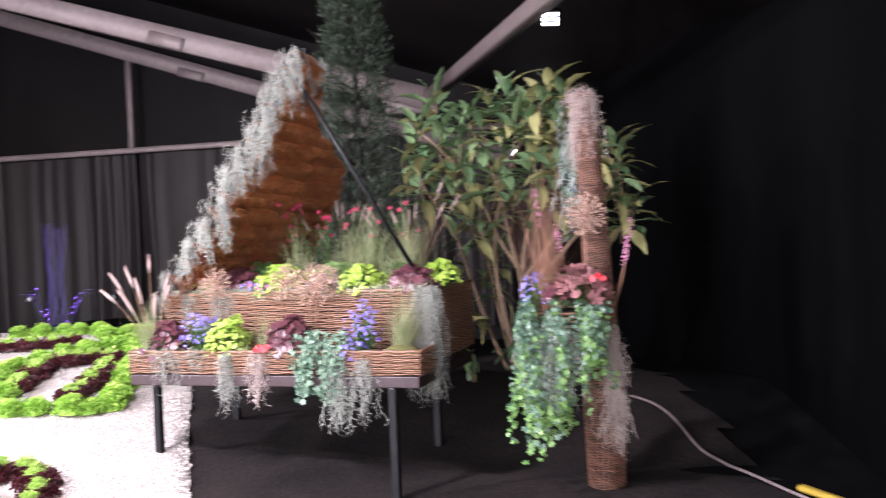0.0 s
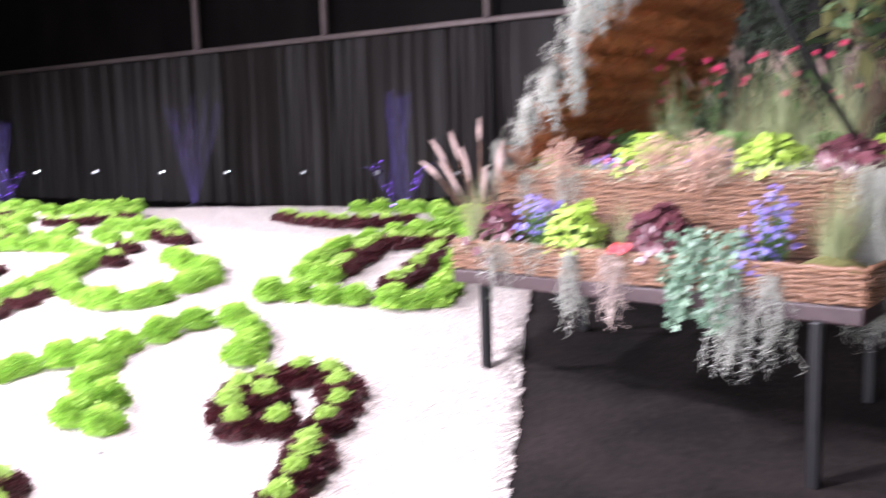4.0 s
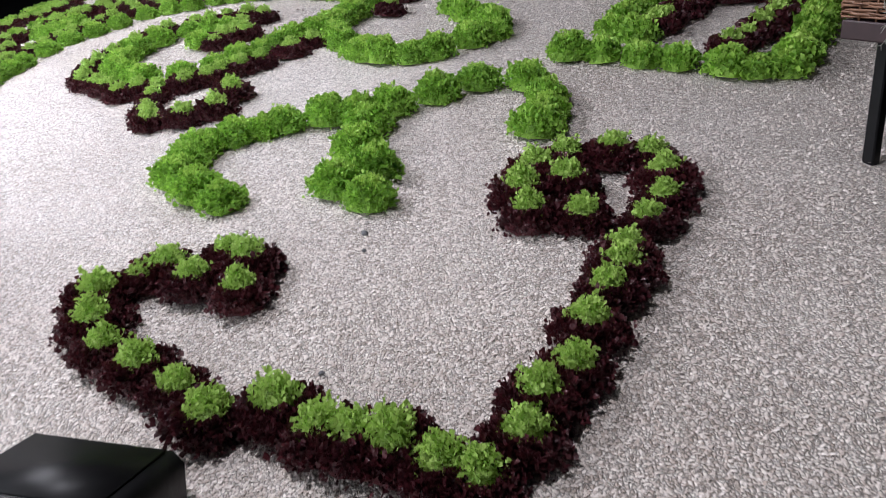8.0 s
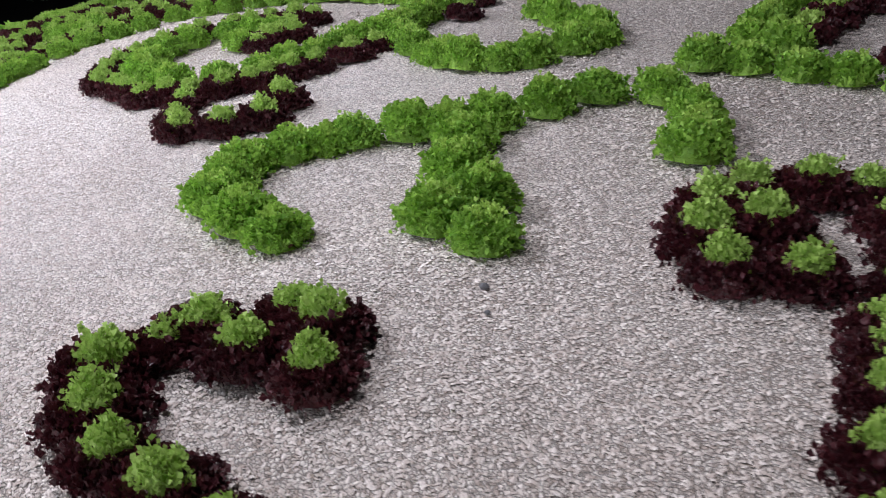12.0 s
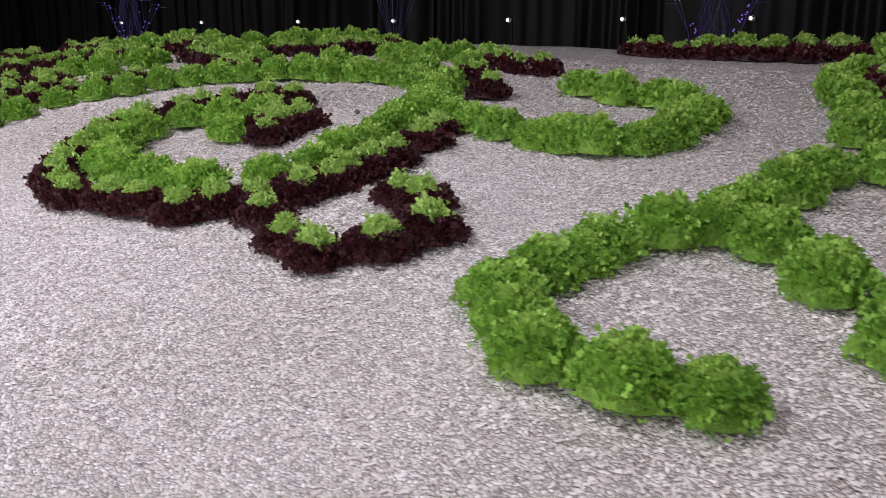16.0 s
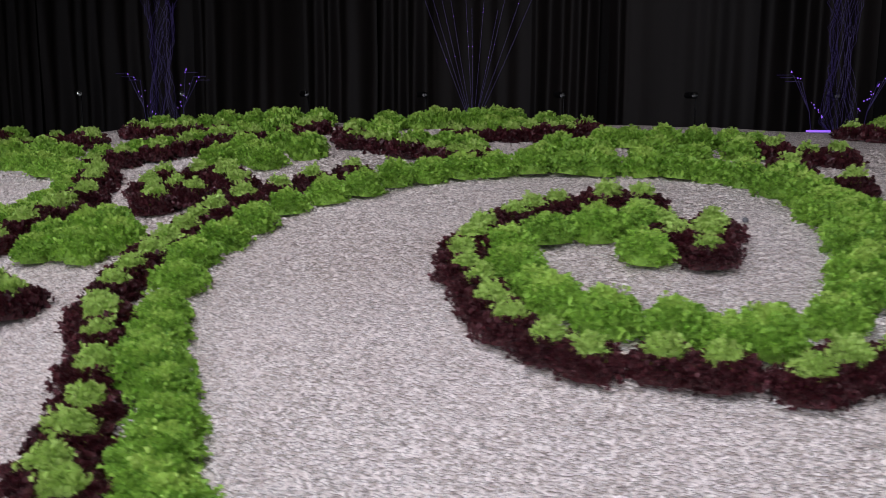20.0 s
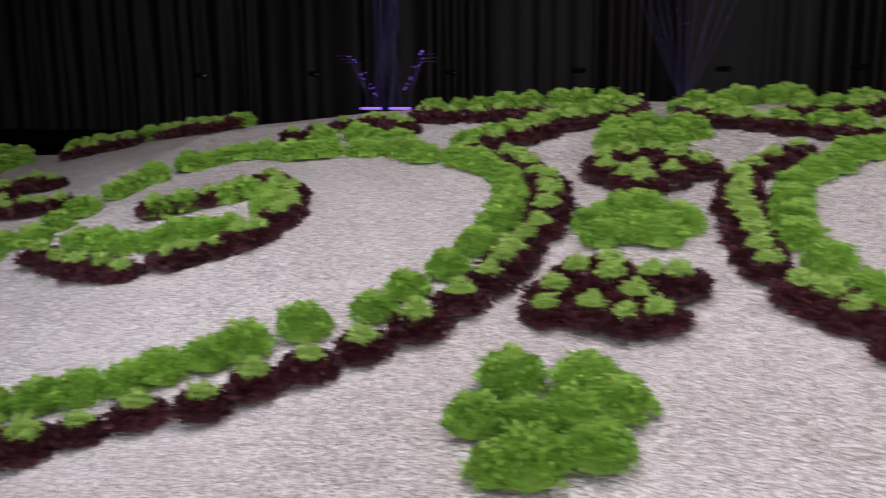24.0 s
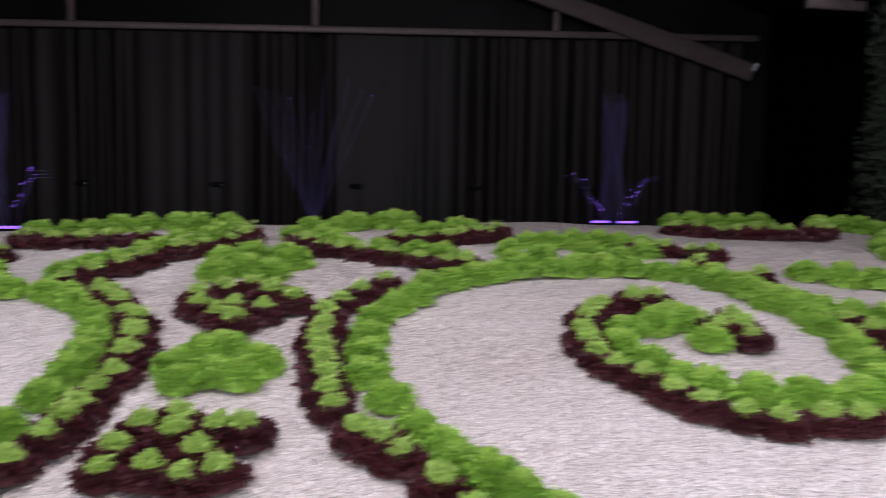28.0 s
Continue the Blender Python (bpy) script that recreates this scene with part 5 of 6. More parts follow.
mossy.grid([[P(0.52 + 0.2 * i / 8, 0.02 + 0.16 * j / 6, 0.635 + 0.04 * math.sin(math.pi * i / 8) * math.sin(math.pi * j / 6) + 0.006 * rl.random()) for i in range(9)] for j in range(7)])
piece("moss_cushion", mossy, M_MOSSY, "olive green moss cushion under the grass", "moss")
for k, (x, y, z, h, rad) in enumerate(((-0.40, 0.235, 0.86, 0.10, 0.075), (-0.02, 0.26, 0.88, 0.07, 0.085), (0.15, 0.22, 0.64, 0.30, 0.10), (0.18, 0.27, 0.88, 0.07, 0.085))):
    allium(P(x, y, z), h, rad, "dried pinkish allium seed head on a thin stalk", 80 + k)


def ivy(label, seeds, strands, r, mats=(M_IVY, M_IVYLIGHT), leaf=0.022, density=0.016, young=0.25, sway=0.25, out=(0, -1, 0)):
    """Trailing ivy: strands fall from their starts; stems and leaves."""
    root = thing("ivy", label, "plant", "trailing ivies")
    stems, old, fresh = Bag(), Bag(), Bag()
    for start, length in strands:
        p, d = Vector(start), (Vector(out) * 0.8 + Vector((r.uniform(-0.5, 0.5), 0, 0.3))).normalized()
        pts, run = [p.copy()], 0.0
        while run < length:
            d = (d + jit(r, sway) + Vector((0, 0, -0.35))).normalized()
            p = p + d * density
            run += density
            pts.append(p.copy())
            q = p + Vector(out) * r.uniform(0.0, 0.03) + jit(r, 0.02)
            tip = run > 0.72 * length
            bag = fresh if (tip and r.random() < 0.8) or r.random() < young else old
            lobed_leaf(bag, q, Vector(out) + Vector((0, 0, 0.55)) + jit(r, 0.9), leaf * r.uniform(0.6, 1.3) * (1.25 if tip else 1), 5, r, 0.46, 0.3, point=1.5, fine=True)
        stems.tube(pts, 0.0014, 3, cap=False)
    part("stem_mesh", stems, M_HERB, root)
    part("old_leaves", old, mats[0], root, "dark veined ivy leaves")
    part("young_leaves", fresh, mats[1], root, "light green young ivy leaves")
    return root


ri = random.Random(12)
ivy("dark green ivy trailing over the lower basket", 1, [(P(ri.uniform(0.14, 0.40), ri.uniform(0.0, 0.12), ri.uniform(0.62, 0.74)), ri.uniform(0.08, 0.26)) for k in range(60)], ri, mats=(M_IVY, M_IVY), young=0.12, leaf=0.0115, density=0.0105)
grass_tuft(P(-0.70, 0.13, 0.62), 130, 0.26, 0.8, M_GRASS, "fountain grass with bristly pink plumes at the piano corner", 29, lean=(-0.08, 0), tips=((-0.26, 0.33), (-0.20, 0.41), (-0.14, 0.44), (-0.08, 0.38), (-0.03, 0.49), (0.05, 0.31), (0.10, 0.40), (0.13, 0.36), (-0.14, 0.33)))

# ---------------------------------------------------------------- wicker column planter
col = thing("wicker_column", "tall leaning column woven from brown willow, topped with moss", "sculpture")


def col_axis(s):
    return Vector((-0.012 - 0.048 * s + 0.02 * math.sin(3 * s), 3.84, -0.02 + 1.79 * s))


def col_radius(s):
    return 0.048 + 0.028 * (1 - s) + 0.020 * math.exp(-((s - 0.22) / 0.16) ** 2) - 0.03 * max(0, s - 0.9) * 6


rings = Bag()
n_ring, seg = 176, 66
prev = None
for k in range(n_ring):
    s = k / (n_ring - 1)
    c, rad = col_axis(s), col_radius(s)
    rows = []
    for i in range(seg):
        a = 2 * math.pi * i / seg
        q = rad + 0.0026 * math.cos(math.pi * (i / 3.0 + k)) + 0.002 * noise.noise(Vector((i, k, 1)))
        d = Vector((math.cos(a), math.sin(a), 0))
        m = c + d * q + Vector((0, 0, 0.003 * math.sin(5 * a + k)))
        rows.append([m + d * 0.0044 * math.cos(b) + Vector((0, 0, 0.0044 * math.sin(b))) for b in (-0.9, 0.9, 3.14)])
    rows.append(rows[0])
    rings.grid(rows, closed=True)
part("woven_rings", rings, M_COLUMN, col, "closely woven willow rings")
core = Bag().tube([col_axis(s / 12) for s in range(13)], [col_radius(s / 12) - 0.012 for s in range(13)], 16)
part("core", core, M_SOIL, col, "dark inside of the column")
for i in range(22):
    a = 2 * math.pi * i / 22
    part("stake", Bag().tube([col_axis(s / 10) + Vector((math.cos(a), math.sin(a), 0)) * (col_radius(s / 10) + 0.001) for s in range(11)], 0.0035, 5), M_COLUMN, col)
topc = col_axis(1.0)
tops = [topc + Vector((0.045 * math.cos(a), 0.045 * math.sin(a), 0.0)) for a in [0.4 * k for k in range(16)]] + [topc]
moss_bunch("moss_cap", [t + Vector((-0.05 * (t.x - topc.x), -0.05 * (t.y - topc.y), -0.03)) for t in tops], 0.36, 190, M_MOSSPINK, "pale pinkish grey moss cap", 91, 0.010, 0.55, col, thick=0.0013)
moss_bunch("moss_cap", [t + Vector((0, 0, -0.02)) for t in tops], 0.05, 160, M_MOSSPINK, "dry moss crown", 92, 0.012, 1.2, col, pull=(0, 0, 0.05), thick=0.0011)
moss_bunch("moss_trail", [topc + Vector((-0.066, -0.02, -0.06 - 0.03 * k)) for k in range(8)], 0.60, 14, M_BLUEMOSS, "grey-green moss trailing down the side", 93, 0.015, 0.7, col)
moss_bunch("moss_trail", [col_axis(0.42) + Vector((0.05, -0.09, -0.04 * k)) for k in range(9)], 0.30, 190, M_MOSSPINK, "pale moss trailing down the front", 94, 0.018, 0.8, col)
pb = thing("side_basket", "small woven basket of soil fixed to the column", "basket")
part("soil_ball", Bag().tube([(-0.16, 3.76, 0.50), (-0.16, 3.76, 0.62), (-0.16, 3.76, 0.74), (-0.16, 3.76, 0.80)], [0.06, 0.12, 0.13, 0.11], 14), M_SOIL, pb)
rc = random.Random(77)
for k in range(14):
    z = 0.56 + 0.018 * k
    part("willow_rod", Bag().tube([(-0.16 + (0.10 + 0.003 * k) * math.cos(a) * (1 + 0.03 * math.cos(9 * a + 3.14 * k)), 3.76 + (0.10 + 0.003 * k) * math.sin(a), z) for a in [0.2 * q for q in range(33)]], 0.006, 5), M_WICKER, pb)
ivy("green ivy cascading down the wicker column", 2, [((x, rc.uniform(3.58, 3.72), rc.uniform(0.70, 0.86)), rc.uniform(0.20, 0.62) if x < -0.10 else rc.uniform(0.06, 0.26)) for x in [-0.35 + 0.36 * rc.random() ** 1.15 for k in range(88)]], rc, young=0.06, leaf=0.0118, sway=0.28, density=0.0105)
heuchera((-0.09, 3.68, 0.84), 0.13, 0.12, M_ROSE, "rose-pink heuchera with broad lobed leaves on the column", 31, leaf=0.040, count=40, lobes=7)
heuchera((-0.20, 3.72, 0.82), 0.09, 0.08, M_PLUM, "dark plum heuchera beside the column", 32, count=30)
lobed = Bag()
for k in range(3):
    lobed_leaf(lobed, Vector((-0.03 + 0.022 * k, 3.575, 0.945 + 0.012 * (k % 2))), Vector((0, -1, 0.4)) + jit(rc, 0.6), 0.015, 6, rc, fine=True)
piece("red_leaf", lobed, M_REDLEAF, "bright red leaves among the heuchera", "leaf")
flower_patch((-0.29, 3.70, 0.80), 0.07, 0.17, M_LOBELIA, "blue-violet lobelia in bloom beside the column", 33, 60)
allium((-0.06, 3.70, 0.88), 0.34, 0.088, "large dried pinkish allium seed head before the column", 34)
grass_tuft((-0.24, 3.74, 0.78), 110, 0.58, 0.9, M_STRAW, "upright rusty red dry grass beside the column", 35, width=0.0021, stiff=0.93)
moss_bunch("hanging_moss", [(-0.36 + 0.02 * k, 3.575, 0.74 - 0.02 * (k % 3)) for k in range(14)], 0.42, 46, M_MOSS, "silvery moss strands hanging through the ivy", 95, 0.02, 0.8, thick=0.0013, fork=0.6)
for k, (x, y, dx, h) in enumerate(((-0.20, 3.82, -0.09, 0.58), (0.03, 3.80, 0.11, 0.42), (0.04, 3.80, 0.08, 0.32), (-0.14, 3.84, -0.06, 0.42))):
    root = thing("persicaria", "slender stem with small pink bead flowers", "plant", "pink bead flowers", Matrix.Translation((x, y, 0.76)))
    st, fl = Bag(), Bag()
    tip = Vector((dx, 0, h))
    st.tube([(0, 0, 0), tip * 0.5 + Vector((0.01, 0, 0)), tip], 0.0016, 4)
    for q in range(34):
        c = tip * (0.72 + 0.30 * rc.random()) + jit(rc, 0.011)
        fl.tube([c, c + jit(rc, 0.006) + Vector((0, 0, 0.004))], [0.0035, 0.002], 5)
    part("stem", st, M_STRAW, root)
    part("flower_spike", fl, M_PINK, root)

# ---------------------------------------------------------------- loquat tree
tree = thing("loquat_tree", "multi-stemmed loquat tree with long leathery green leaves", "tree")
TB = Vector((-0.59, 5.32, ground_z(-0.59, 5.32)))
rt = random.Random(21)


def tree_at(px, py, y=5.3):
    """A place in the crown from plan units across and up."""
    k = (y - 1.06) / (5.3 - 1.06)
    return Vector((-0.33 + (-0.54 + 0.00268 * (px - 1190) + 0.33) * k, y, 0.85 + 0.00272 * (530 - py) * k))


fork = tree_at(1190, 530)
stems = [
    (TB, fork, tree_at(1140, 430), tree_at(1075, 290), tree_at(960, 170)), (fork, tree_at(1165, 420), tree_at(1140, 300), tree_at(1110, 230), tree_at(1080, 160)),
    (fork, tree_at(1205, 430), tree_at(1240, 330), tree_at(1270, 240), tree_at(1290, 160)), (fork, tree_at(1250, 500), tree_at(1320, 430), tree_at(1370, 380), tree_at(1420, 270)),
    (TB, tree_at(1150, 620), tree_at(1130, 480), tree_at(1150, 330), tree_at(1230, 150)), (TB + Vector((0.05, 0.05, 0)), tree_at(1215, 600, 5.4), tree_at(1220, 420, 5.45), tree_at(1250, 260, 5.4), tree_at(1300, 120, 5.3)),
    (TB + Vector((-0.06, 0, 0)), tree_at(1110, 640), tree_at(1070, 520), tree_at(1040, 420, 5.2), tree_at(960, 280, 5.1)), (TB + Vector((0.08, -0.02, 0)), tree_at(1260, 620), tree_at(1330, 520, 5.5), tree_at(1390, 450, 5.5), tree_at(1440, 380, 5.5)),
    (TB + Vector((-0.03, 0.05, 0)), tree_at(1130, 600, 5.5), tree_at(1100, 450, 5.6), tree_at(1080, 350, 5.6), tree_at(1020, 240, 5.5)),
    (fork, tree_at(1240, 470, 5.2), tree_at(1290, 400, 5.1), tree_at(1300, 330, 5.05), tree_at(1290, 260, 5.0))]


def bend(pts, n=12):
    """A smooth curve through a few points."""
    out = []
    for i in range(len(pts) - 1):
        p0, p1, p2, p3 = pts[max(i - 1, 0)], pts[i], pts[i + 1], pts[min(i + 2, len(pts) - 1)]
        for k in range(n // (len(pts) - 1) + 1):
            t = k / (n // (len(pts) - 1) + 1)
            out.append(0.5 * (2 * p1 + (p2 - p0) * t + (2 * p0 - 5 * p1 + 4 * p2 - p3) * t * t + (3 * p1 - p0 - 3 * p2 + p3) * t ** 3))
    return out + [pts[-1]]


for pts in stems:
    c = bend([Vector(p) for p in pts])
    r0 = 0.021 if pts[0] == TB else 0.015
    part("stem", Bag().tube(c, [r0 + (0.006 - r0) * i / (len(c) - 1) for i in range(len(c))], 8), M_BARK, tree)
LEAF = (0.10, 0.40, 0.72, 0.95, 1.0, 0.85, 0.5, 0.05)
leaf_meshes = []
for k in range(6):
    bag = Bag()
    bag.leaf((0, 0, 0), (1, 0, 0), (0, 0, 1), 0.205, 0.066, LEAF, droop=0.18 + 0.10 * k, ruffle=0.10, across=4, fold=0.12, rnd=rt)
    bag.tube([(-0.02, 0, 0), (0.02, 0, 0.001), (0.10, 0, -0.004 * k)], [0.002, 0.0016, 0.0008], 4)
    leaf_meshes.append(bag.mesh("leaf", M_LOQUAT if k < 3 else M_OLIVE))
tips = [pts[-1] for pts in stems] + [tree_at(x, y, d) for x, y, d in (
    (1060, 195, 5.2), (1130, 130, 5.35), (1250, 120, 5.2), (1270, 115, 5.4), (1150, 275, 5.05), (1060, 255, 5.3), (945, 235, 5.4), (1240, 255, 5.0), (1310, 240, 5.3), (1200, 150, 5.4), (1100, 345, 5.3), (1190, 190, 5.1), (1340, 270, 5.4),
    (1405, 250, 5.5), (1420, 390, 5.6), (1000, 330, 5.5), (1210, 300, 5.6), (1360, 300, 5.6), (1130, 470, 5.6), (1000, 120, 5.5), (1170, 110, 5.3), (1230, 190, 5.25), (1290, 180, 5.2), (1110, 180, 5.3), (1010, 200, 5.25), (1350, 230, 5.3), (1080, 390, 5.25), (1180, 340, 5.2), (1270, 330, 5.3), (1400, 320, 5.4), (1040, 300, 5.2), (1330, 400, 5.5))]
for t in tips:
    t = Vector(t)
    part("twig", Bag().tube([t + Vector((rt.uniform(-0.05, 0.05), 0.04, -0.20)), t + Vector((0, 0, -0.06)), t], [0.006, 0.005, 0.003], 6), M_BARK, tree)
    for q in range(11):
        a = q * 2.4 + rt.uniform(-0.3, 0.3)
        lift = 68 - 8.5 * q + rt.uniform(-16, 16)
        ob = part("leaf", leaf_meshes[rt.choice((0, 0, 1, 1, 2, 3, 4, 5))], M_LOQUAT, tree)
        g = rt.uniform(0.8, 1.2)
        ob.matrix_basis = Matrix.Translation(t + Vector((0, 0, -0.012 * q + 0.02))) @ Euler((radians(rt.uniform(-25, 25)), radians(-lift), a)).to_matrix().to_4x4() @ Matrix.Diagonal((g, g, g, 1)) @ Matrix.Translation((0.03, 0, 0))
for x, y, d in ((1090, 610, 5.2), (1240, 660, 5.0), (1060, 690, 5.1), (1130, 560, 5.5), (1290, 520, 5.5), (1200, 620, 5.6), (1080, 520, 5.6), (1310, 600, 5.4), (1060, 450, 5.6), (1260, 560, 5.6), (1160, 680, 5.3)):
    t = tree_at(x, y, d)
    for q in range(5):
        ob = part("leaf", leaf_meshes[rt.choice((0, 1, 2, 3))], M_LOQUAT, tree)
        g = rt.uniform(0.7, 1.1)
        ob.matrix_basis = Matrix.Translation(t + jit(rt, 0.05)) @ Euler((radians(rt.uniform(-30, 30)), radians(rt.uniform(-30, 60)), rt.uniform(0, 6.28))).to_matrix().to_4x4() @ Matrix.Diagonal((g, g, g, 1))

# ---------------------------------------------------------------- dark evergreens


def evergreen(at, height, radius, label, seed, count=2600, sprig=0.11):
    r = random.Random(seed)
    root = thing("evergreen_tree", label, "tree", "dark evergreens", Matrix.Translation(at))
    trunk = [(0, 0, 0), (0.02, 0, height * 0.4), (0, 0.02, height * 0.9)]
    part("trunk", Bag().tube(trunk, [0.05, 0.035, 0.01], 8), M_DARKBARK, root)
    limbs, crown = Bag(), Bag()
    for k in range(46):
        z = height * (0.12 + 0.8 * k / 46)
        a = k * 2.4
        reach = radius * (1 - 0.5 * (z / height) ** 2) * r.uniform(0.6, 1.0)
        limbs.tube([(0, 0, z), (reach * 0.5 * math.cos(a), reach * 0.5 * math.sin(a), z + 0.12), (reach * math.cos(a), reach * math.sin(a), z + 0.3)], [0.01, 0.006, 0.002], 4)
    for k in range(count):
        z = height * r.uniform(0.06, 1.0)
        a = r.uniform(0, 6.28)
        env = radius * (1 - 0.75 * (z / height) ** 3) * (0.8 + 0.3 * noise.noise(Vector((math.cos(a) * 2, math.sin(a) * 2, z * 2.2 + seed))))
        q = env * r.uniform(0.45, 1.0)
        p = Vector((q * math.cos(a), q * math.sin(a), z))
        d = Vector((0.6 * math.cos(a), 0.6 * math.sin(a), 0.9)) + jit(r, 0.4)
        for b in range(3):
            crown.leaf(p + jit(r, 0.02), d + jit(r, 0.5), jit(r, 1), sprig * r.uniform(0.6, 1.2), sprig * 0.17, (0.4, 1, 0.1), 0.2, across=1, rnd=r)
    part("limb_mass", limbs, M_DARKBARK, root)
    part("crown", crown, M_CYPRESS, root)
    return root


evergreen((-2.1, 7.0, ground_z(-2.1, 7.0)), 3.7, 0.52, "tall narrow dark evergreen behind the piano lid", 5, 7000, 0.055)
evergreen((-15.3, 7.6, -0.4), 3.4, 0.9, "dark evergreen shrub in the shade beyond the gravel", 6, 900, 0.14)
evergreen((-15.0, 5.2, -0.4), 3.2, 0.8, "dark evergreen shrub in the shade beyond the gravel", 7, 900, 0.14)
evergreen((-16.4, 6.4, -0.4), 3.6, 0.9, "dark evergreen shrub in the shade beyond the gravel", 8, 800, 0.14)

# ---------------------------------------------------------------- glowing branch lights and lamps
M_FIBRE = glow("blue_fibre", (0.20, 0.09, 0.95), 0.09)
M_FIBRETIP = glow("blue_fibre_tip", (0.30, 0.12, 1.0), 4.0)
M_FAN = glow("pale_fibre", (0.36, 0.26, 1.0), 0.16)
M_LED = glow("white_led", (0.93, 0.95, 1.0), 14.0)
M_SPOT = glow("spot_lens", (0.93, 0.95, 1.0), 4.0)
M_WARM = glow("warm_led", (1.0, 0.78, 0.72), 1.6)


def fibre_tree(x, y, height, label, seed, spread=0.12, fan=False):
    r = random.Random(seed)
    root = thing("fibre_branch_light", label, "light", "blue branch lights", Matrix.Translation((x, y, ground_z(x, y))))
    part("base", Bag().tube([(0, 0, -0.01), (0, 0, 0.02), (0, 0, 0.05)], [0.10, 0.09, 0.03], 16), M_STEEL, root)
    tips = Bag()

    def rod(pts, thick):
        part("rod", Bag().tube(pts, thick, 4), M_FAN if fan else M_FIBRE, root)

    if fan:
        for k in range(11):
            a = (k - 5) * 0.085
            top = Vector((math.sin(a) * height, r.uniform(-0.05, 0.05), math.cos(a) * height * r.uniform(0.8, 1.1)))
            rod([(0, 0, 0.03), top * 0.5, top], 0.0012)
            for q in range(2):
                c = top * r.uniform(0.45, 1.0)
                tips.tube([c, c + Vector((0, 0, 0.004))], 0.0014, 4)
    else:
        for k in range(26):
            a = r.uniform(0, 6.28)
            p = Vector((0.03 * math.cos(a), 0.03 * math.sin(a), 0.03))
            pts = [p.copy()]
            for q in range(12):
                wide = spread * (0.55 + 0.9 * abs(q / 11 - 0.45))
                p = Vector((wide * math.cos(a + 0.25 * q) * r.uniform(0.4, 1.0), wide * math.sin(a + 0.25 * q) * r.uniform(0.4, 1.0), 0.03 + height * (q + 1) / 12 * r.uniform(0.92, 1.0)))
                pts.append(p)
            rod(pts, 0.0010)
        for sgn in (-1, 1):
            for k in range(3):
                top = Vector((sgn * (0.20 + 0.025 * k), r.uniform(-0.1, 0.1), 0.33 + 0.02 * k))
                rod([(sgn * 0.13, 0, 0.02), (sgn * 0.15, 0, 0.16), top, top + Vector((sgn * 0.09, 0, 0.0))], 0.0018)
                for q in range(4):
                    c = top * r.uniform(0.3, 1.05)
                    tips.tube([c, c + Vector((0, 0, 0.006))], 0.003, 4)
        for sgn in (-1, 1):
            tips.tube([(sgn * 0.03, -0.05, 0.05), (sgn * 0.16, -0.05, 0.05)], 0.008, 5)
    part("light_tips", tips, M_FIBRETIP, root, "bright blue light points")
    return root


fibre_tree(-8.47, 5.4, 0.80, "blue fibre-optic branch light at the gravel edge", 1)
fibre_tree(-6.74, 6.2, 0.95, "faint fan of blue fibre-optic rods at the gravel edge", 2, fan=True)
fibre_tree(-4.65, 6.5, 0.92, "blue fibre-optic branch light at the gravel edge", 3)


def spot(x, y, tx, ty, size=0.020, mat=None, group="floor spotlights"):
    """A small floor spotlight with a long hood that points at a place."""
    z = ground_z(x, y)
    up = 0.72 - z
    d = (Vector((tx, ty, 0.60)) - Vector((x, y, z + up))).normalized()
    root = thing("floor_spotlight", "small black hooded floor spotlight, switched on", "spotlight", group, Matrix.Translation((x, y, z)))
    c = Vector((0, 0, up))
    hood = Bag()
    hood.tube([c - d * 0.06, c + d * 0.10], size * 1.12, 14, cap=False)
    hood.tube([c + d * 0.10, c - d * 0.06], size, 14, cap=False)
    hood.tube([c - d * 0.065, c - d * 0.06], [size * 0.8, size * 1.12], 14)
    part("hood", hood, M_STEEL, root)
    part("lens", Bag().tube([c - d * 0.05, c - d * 0.045], size * 0.7, 12), mat or M_SPOT, root, "glowing lens")
    part("bracket", Bag().tube([(size + 0.02, 0, 0), (size + 0.02, 0, up), (0.6 * size, 0, up + 0.01)], 0.006, 5), M_STEEL, root)
    part("foot", Bag().box(-0.06, 0.06, -0.05, 0.05, -0.03, 0.012, None, 0.004), M_STEEL, root, smooth=False)
    return root


for x, y in ((-11.0, 7.3), (-9.93, 7.4), (-8.68, 7.4), (-7.62, 7.4), (-6.52, 7.4), (-5.58, 7.4), (-4.67, 7.4)):
    spot(x, y, -2.6, 1.2)
bar = thing("led_bar", "stand with four bright white led lamps", "light", at=pose(-14.3, 6.6, 0.32, 0, 0, -38))
part("crossbar", Bag().box(-0.03, 0.03, -0.45, 0.45, 0.0, 0.05, None, 0.006), M_STEEL, bar, smooth=False)
for sy in (-0.4, 0.4):
    part("stand_leg", Bag().tube([(0, sy, 0.0), (0, sy, -0.45)], 0.015, 8), M_STEEL, bar)
for k in range(4):
    y = -0.33 + 0.22 * k
    shell = Bag().tube([(-0.05, y, 0.10), (0.02, y, 0.10)], [0.05, 0.068], 14)
    shell.tube([(0.02, y, 0.10), (0.30, y, 0.10)], 0.070, 14, cap=False)
    shell.tube([(0.30, y, 0.10), (0.02, y, 0.10)], 0.066, 14, cap=False)
    lamp = part("lamp_head", shell, M_STEEL, bar)
    for a in range(4):
        cy, cz = y + 0.032 * math.cos(a * 1.57 + 0.4), 0.10 + 0.032 * math.sin(a * 1.57 + 0.4)
        part("led", Bag().tube([(0.024, cy, cz), (0.032, cy, cz)], 0.011, 8), M_LED, lamp)


